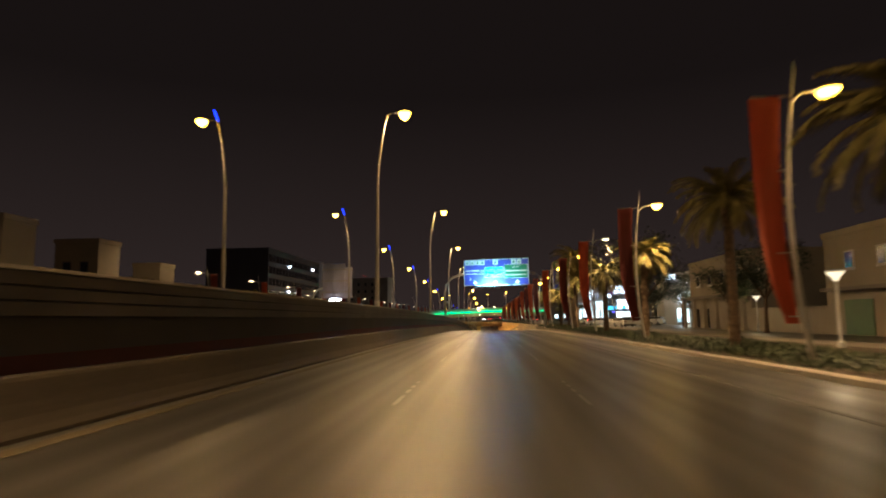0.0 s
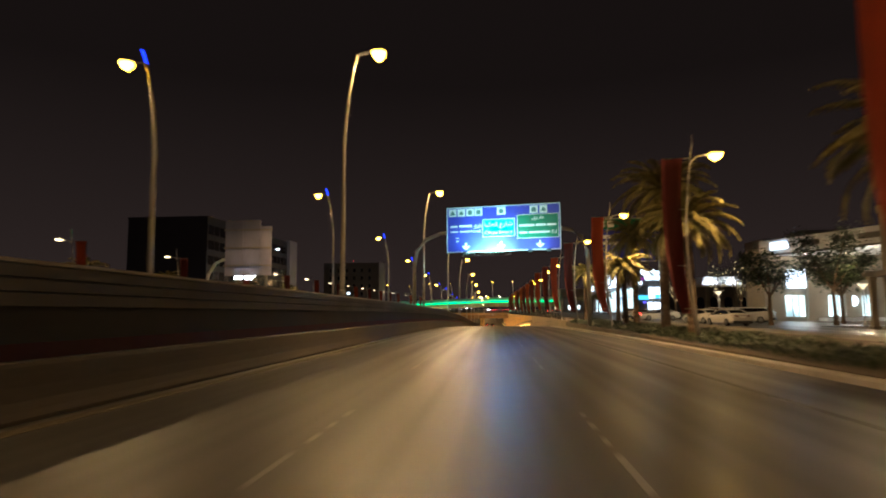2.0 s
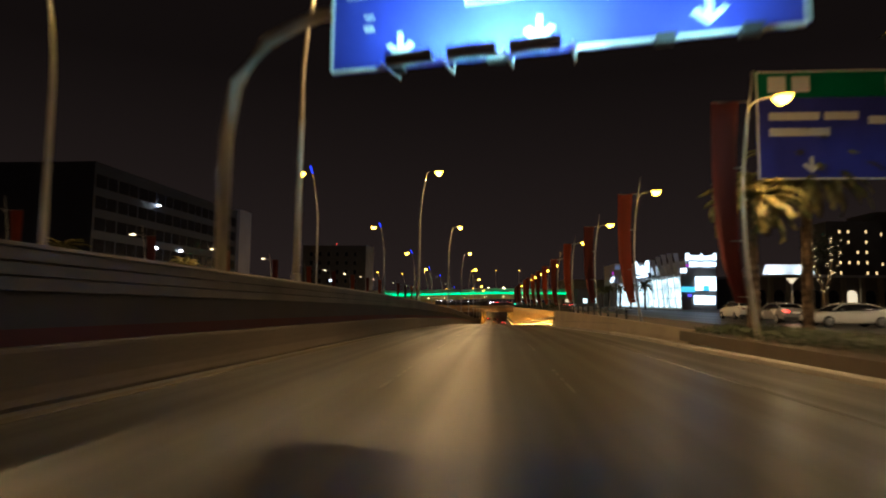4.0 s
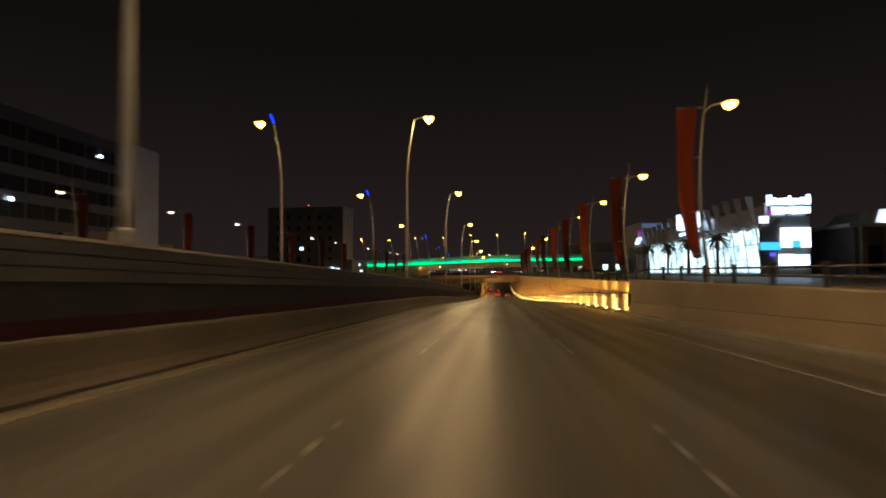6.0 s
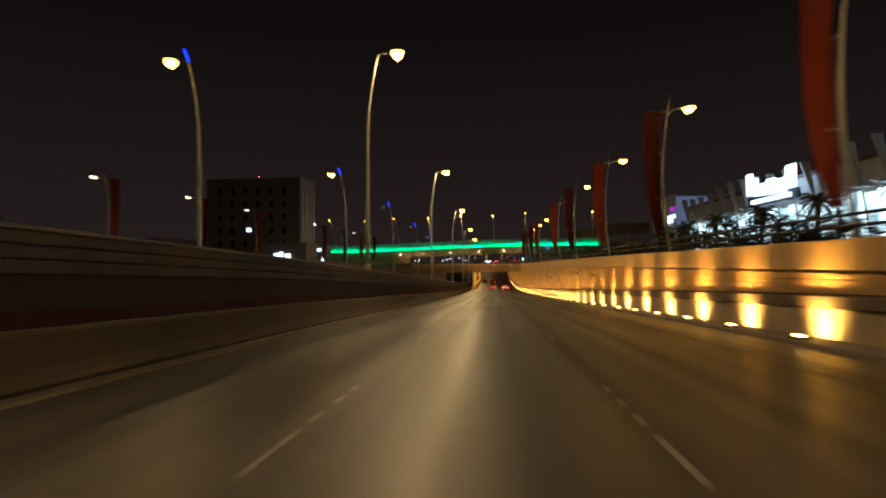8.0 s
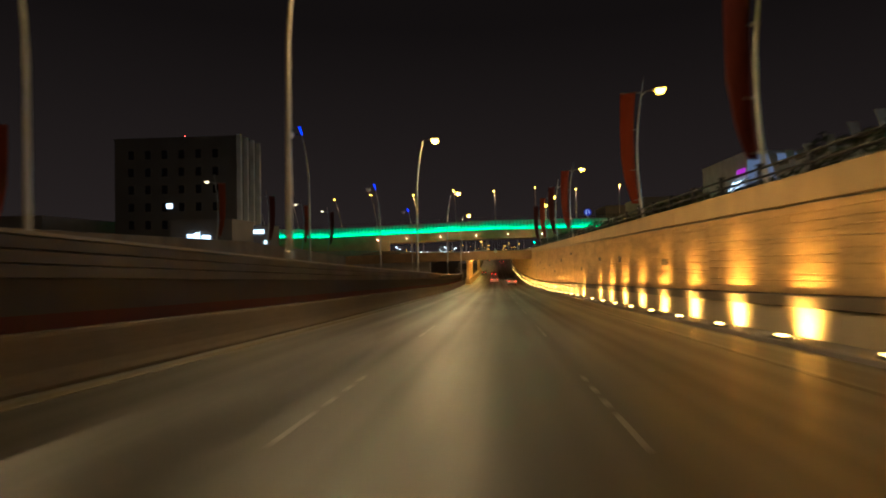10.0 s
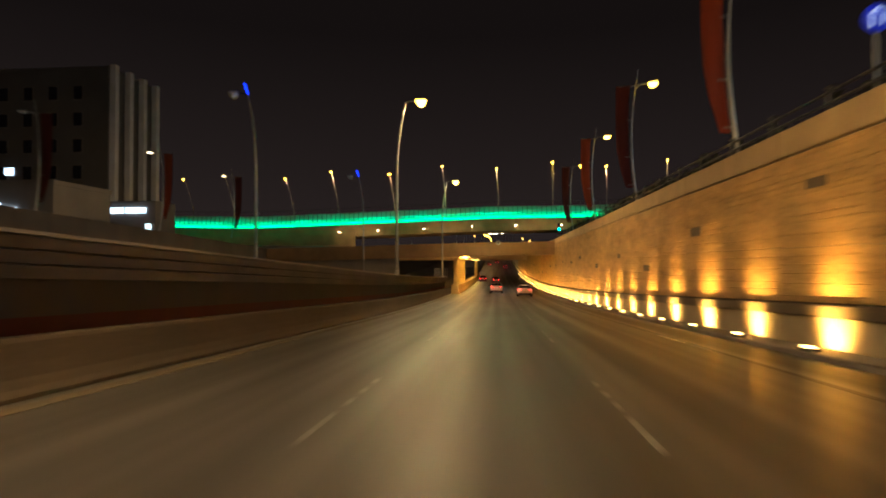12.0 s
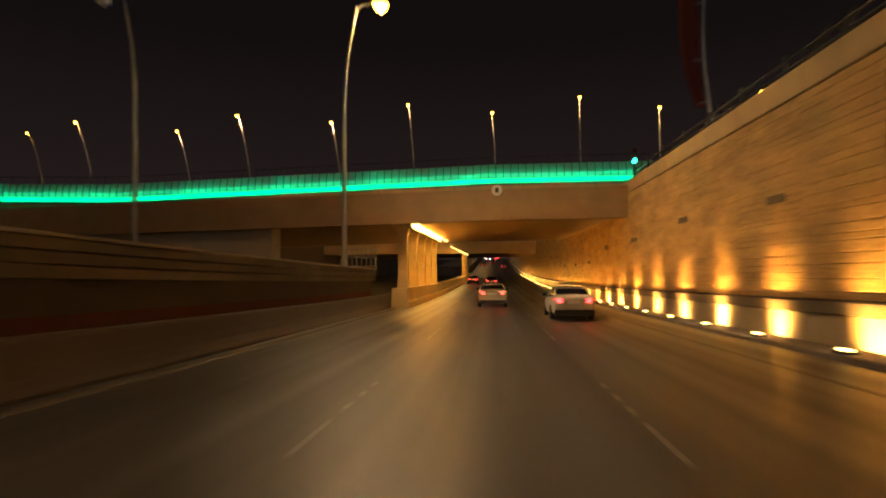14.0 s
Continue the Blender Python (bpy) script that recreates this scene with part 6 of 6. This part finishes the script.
# ---- lamps under the flyover and lights in the far distance ----
def soffit_lamp():
    ob = thing("soffit_lamp", "small bright lamp hung below the flyover", "lamp", "flyover soffit lamps")
    b = bmesh.new()
    tube(b, [(0, 0, 0), (0, 0, 1.6)], 0.03, 6)
    part("stem", b, DARKSTEEL, ob)
    b = bmesh.new()
    tube(b, [(0, 0, -0.16), (0, 0, -0.06), (0, 0, 0.05)], [0.10, 0.16, 0.08], 12)
    part("globe", b, BRIGHT_WARM, ob, "glowing lamp globe")
    return ob


sl = soffit_lamp()
sl.matrix_basis = pose(-4.6, 388.7, fly_z(-4.6) - 1.5)
for x in (-15, -25, -33.5, 4.6, 14.2):
    copy_thing(sl, pose(x, 388.7, fly_z(x) - 1.5))


for x in (-29, -10, 9):
    d = bpy.data.lights.new("soffit_light", "POINT")
    d.energy, d.color, d.shadow_soft_size = 90, SODIUM, 0.3
    ob = new("soffit_light", d)
    ob.location = (x, 386.2, fly_z(x) - 2.4)


def distant_lamp():
    ob = thing("distant_lamp", "far street lamp glowing beyond the bridges", "street lamp", "distant lamps")
    b = bmesh.new()
    tube(b, [(0, 0, 0), (0, 0, 10)], [0.14, 0.08], 6)
    part("pole", b, STEEL, ob)
    b = bmesh.new()
    tube(b, [(0, 0, 9.9), (0, 0, 10.2), (0, 0, 10.5)], [0.3, 0.42, 0.2], 8)
    part("lens", b, DISTANT_GLOW, ob, "glowing lamp lens")
    return ob


dl = distant_lamp()
dl.matrix_basis = pose(-14, 480, 0.0)
r2 = random.Random(9)
for k in range(26):
    y = 500 + 38 * k
    x = (-33, -14, -9, 13, 24)[k % 5] + r2.uniform(-3, 3)
    copy_thing(dl, pose(x, y, 0.0))


def distant_head(mm, name, label, s, drop=1.2):
    ob = thing(name, label, "light", "distant lights")
    b = bmesh.new()
    tube(b, [(0, 0, -drop - 0.05), (0, 0, 0)], 0.05, 6)
    part("stem", b, DARKSTEEL, ob)
    b = bmesh.new()
    tube(b, [(0, 0, 0), (0, 0, s), (0, 0, 1.6 * s)], [s * 0.6, s, s * 0.5], 8)
    part("globe", b, mm, ob)
    return ob


for mm, colour, count, drop in ((DISTANT_GLOW, "amber", 9, 1.2), (WHITE_GLOW, "white", 26, 2.2), (DISTANT_GLOW, "amber", 3, 5.5), (TAIL, "red", 16, 1.2)):
    proto = None
    for k in range(count):
        y = r2.uniform(480, 900)
        x = r2.choice((-1, 1)) * r2.uniform(18, 75) if colour != "red" else r2.uniform(11, 30)
        m = pose(x, y, drop - 0.02)
        if proto is None:
            proto = distant_head(mm, "distant_light", "small %s light in the far city" % colour, 0.17, drop)
            proto.matrix_basis = m
        else:
            copy_thing(proto, m)
# bright lamps on the second bridge's far edge
for k in range(15):
    tall = r2.uniform(6.4, 11.2)
    ob = distant_head(WHITE_GLOW if k % 3 == 0 else BRIGHT_WARM, "bridge_lamp", "bright lamp on the second bridge", r2.uniform(0.26, 0.42), tall)
    ob.matrix_basis = pose(-9.5 + 1.1 * k + r2.uniform(-0.4, 0.4), 468.5, -0.6 + tall)
# traffic signal at the end of the near bridge
sig = thing("traffic_light", "slim traffic signal showing green on the bridge", "traffic light", at=(9.2, 344.4, -1.0))
b = bmesh.new()
tube(b, [(0, 0, 0), (0, 0, 1.6)], 0.06, 8)
part("post", b, DARKSTEEL, sig)
b = bmesh.new()
box(b, -0.17, 0.17, -0.12, 0.12, 1.6, 2.6)
soften(b, 0.04)
housing = part("housing", b, DARKSTEEL, sig)
for z, mm, text in ((2.42, TAIL_DIM, "unlit red lens"), (2.1, YELLOW, "unlit amber lens"), (1.78, SIGNAL_GREEN, "glowing green lens")):
    b = bmesh.new()
    disc(b, (0, -0.13, z), (0, -1, 0), 0.13, 0.04, 14)
    part("lens", b, mm, housing, text)
# oncoming and leaving traffic far down the straight road
for mm, name, x0 in ((WHITE_GLOW, "white", -4.0), (TAIL, "red", 3.0)):
    proto = None
    for k in range(9):
        y = 735 + 24 * k
        m = pose(x0 + r2.uniform(-1.8, 2.2), y, 0.9)
        if proto is None:
            proto = distant_head(mm, "distant_light", "small %s light far down the road" % name, 0.3, 0.9)
            proto.matrix_basis = m
        else:
            copy_thing(proto, m)


# far apartment blocks with a few lit windows, beyond the car park
for x0, y0, w, h in ((103, 235, 16, 27), (122, 242, 18, 31), (146, 238, 20, 26)):
    ob = block("apartment_building", "far dark apartment block with a few lit windows", x0, x0 + w, y0 + 40, y0 + 56, h, FACADE_DARK)
    for i in range(int(w / 2.6)):
        for j in range(int(h / 3.2)):
            if r2.random() < 0.42:
                b = bmesh.new()
                cx, cz = x0 + 1.4 + 2.6 * i, 1.8 + 3.2 * j
                box(b, cx - 0.3, cx + 0.3, y0 + 39.9, y0 + 39.98, cz - 0.4, cz + 0.5)
                part("window", b, WINDOW_WARM, ob, "lit window")
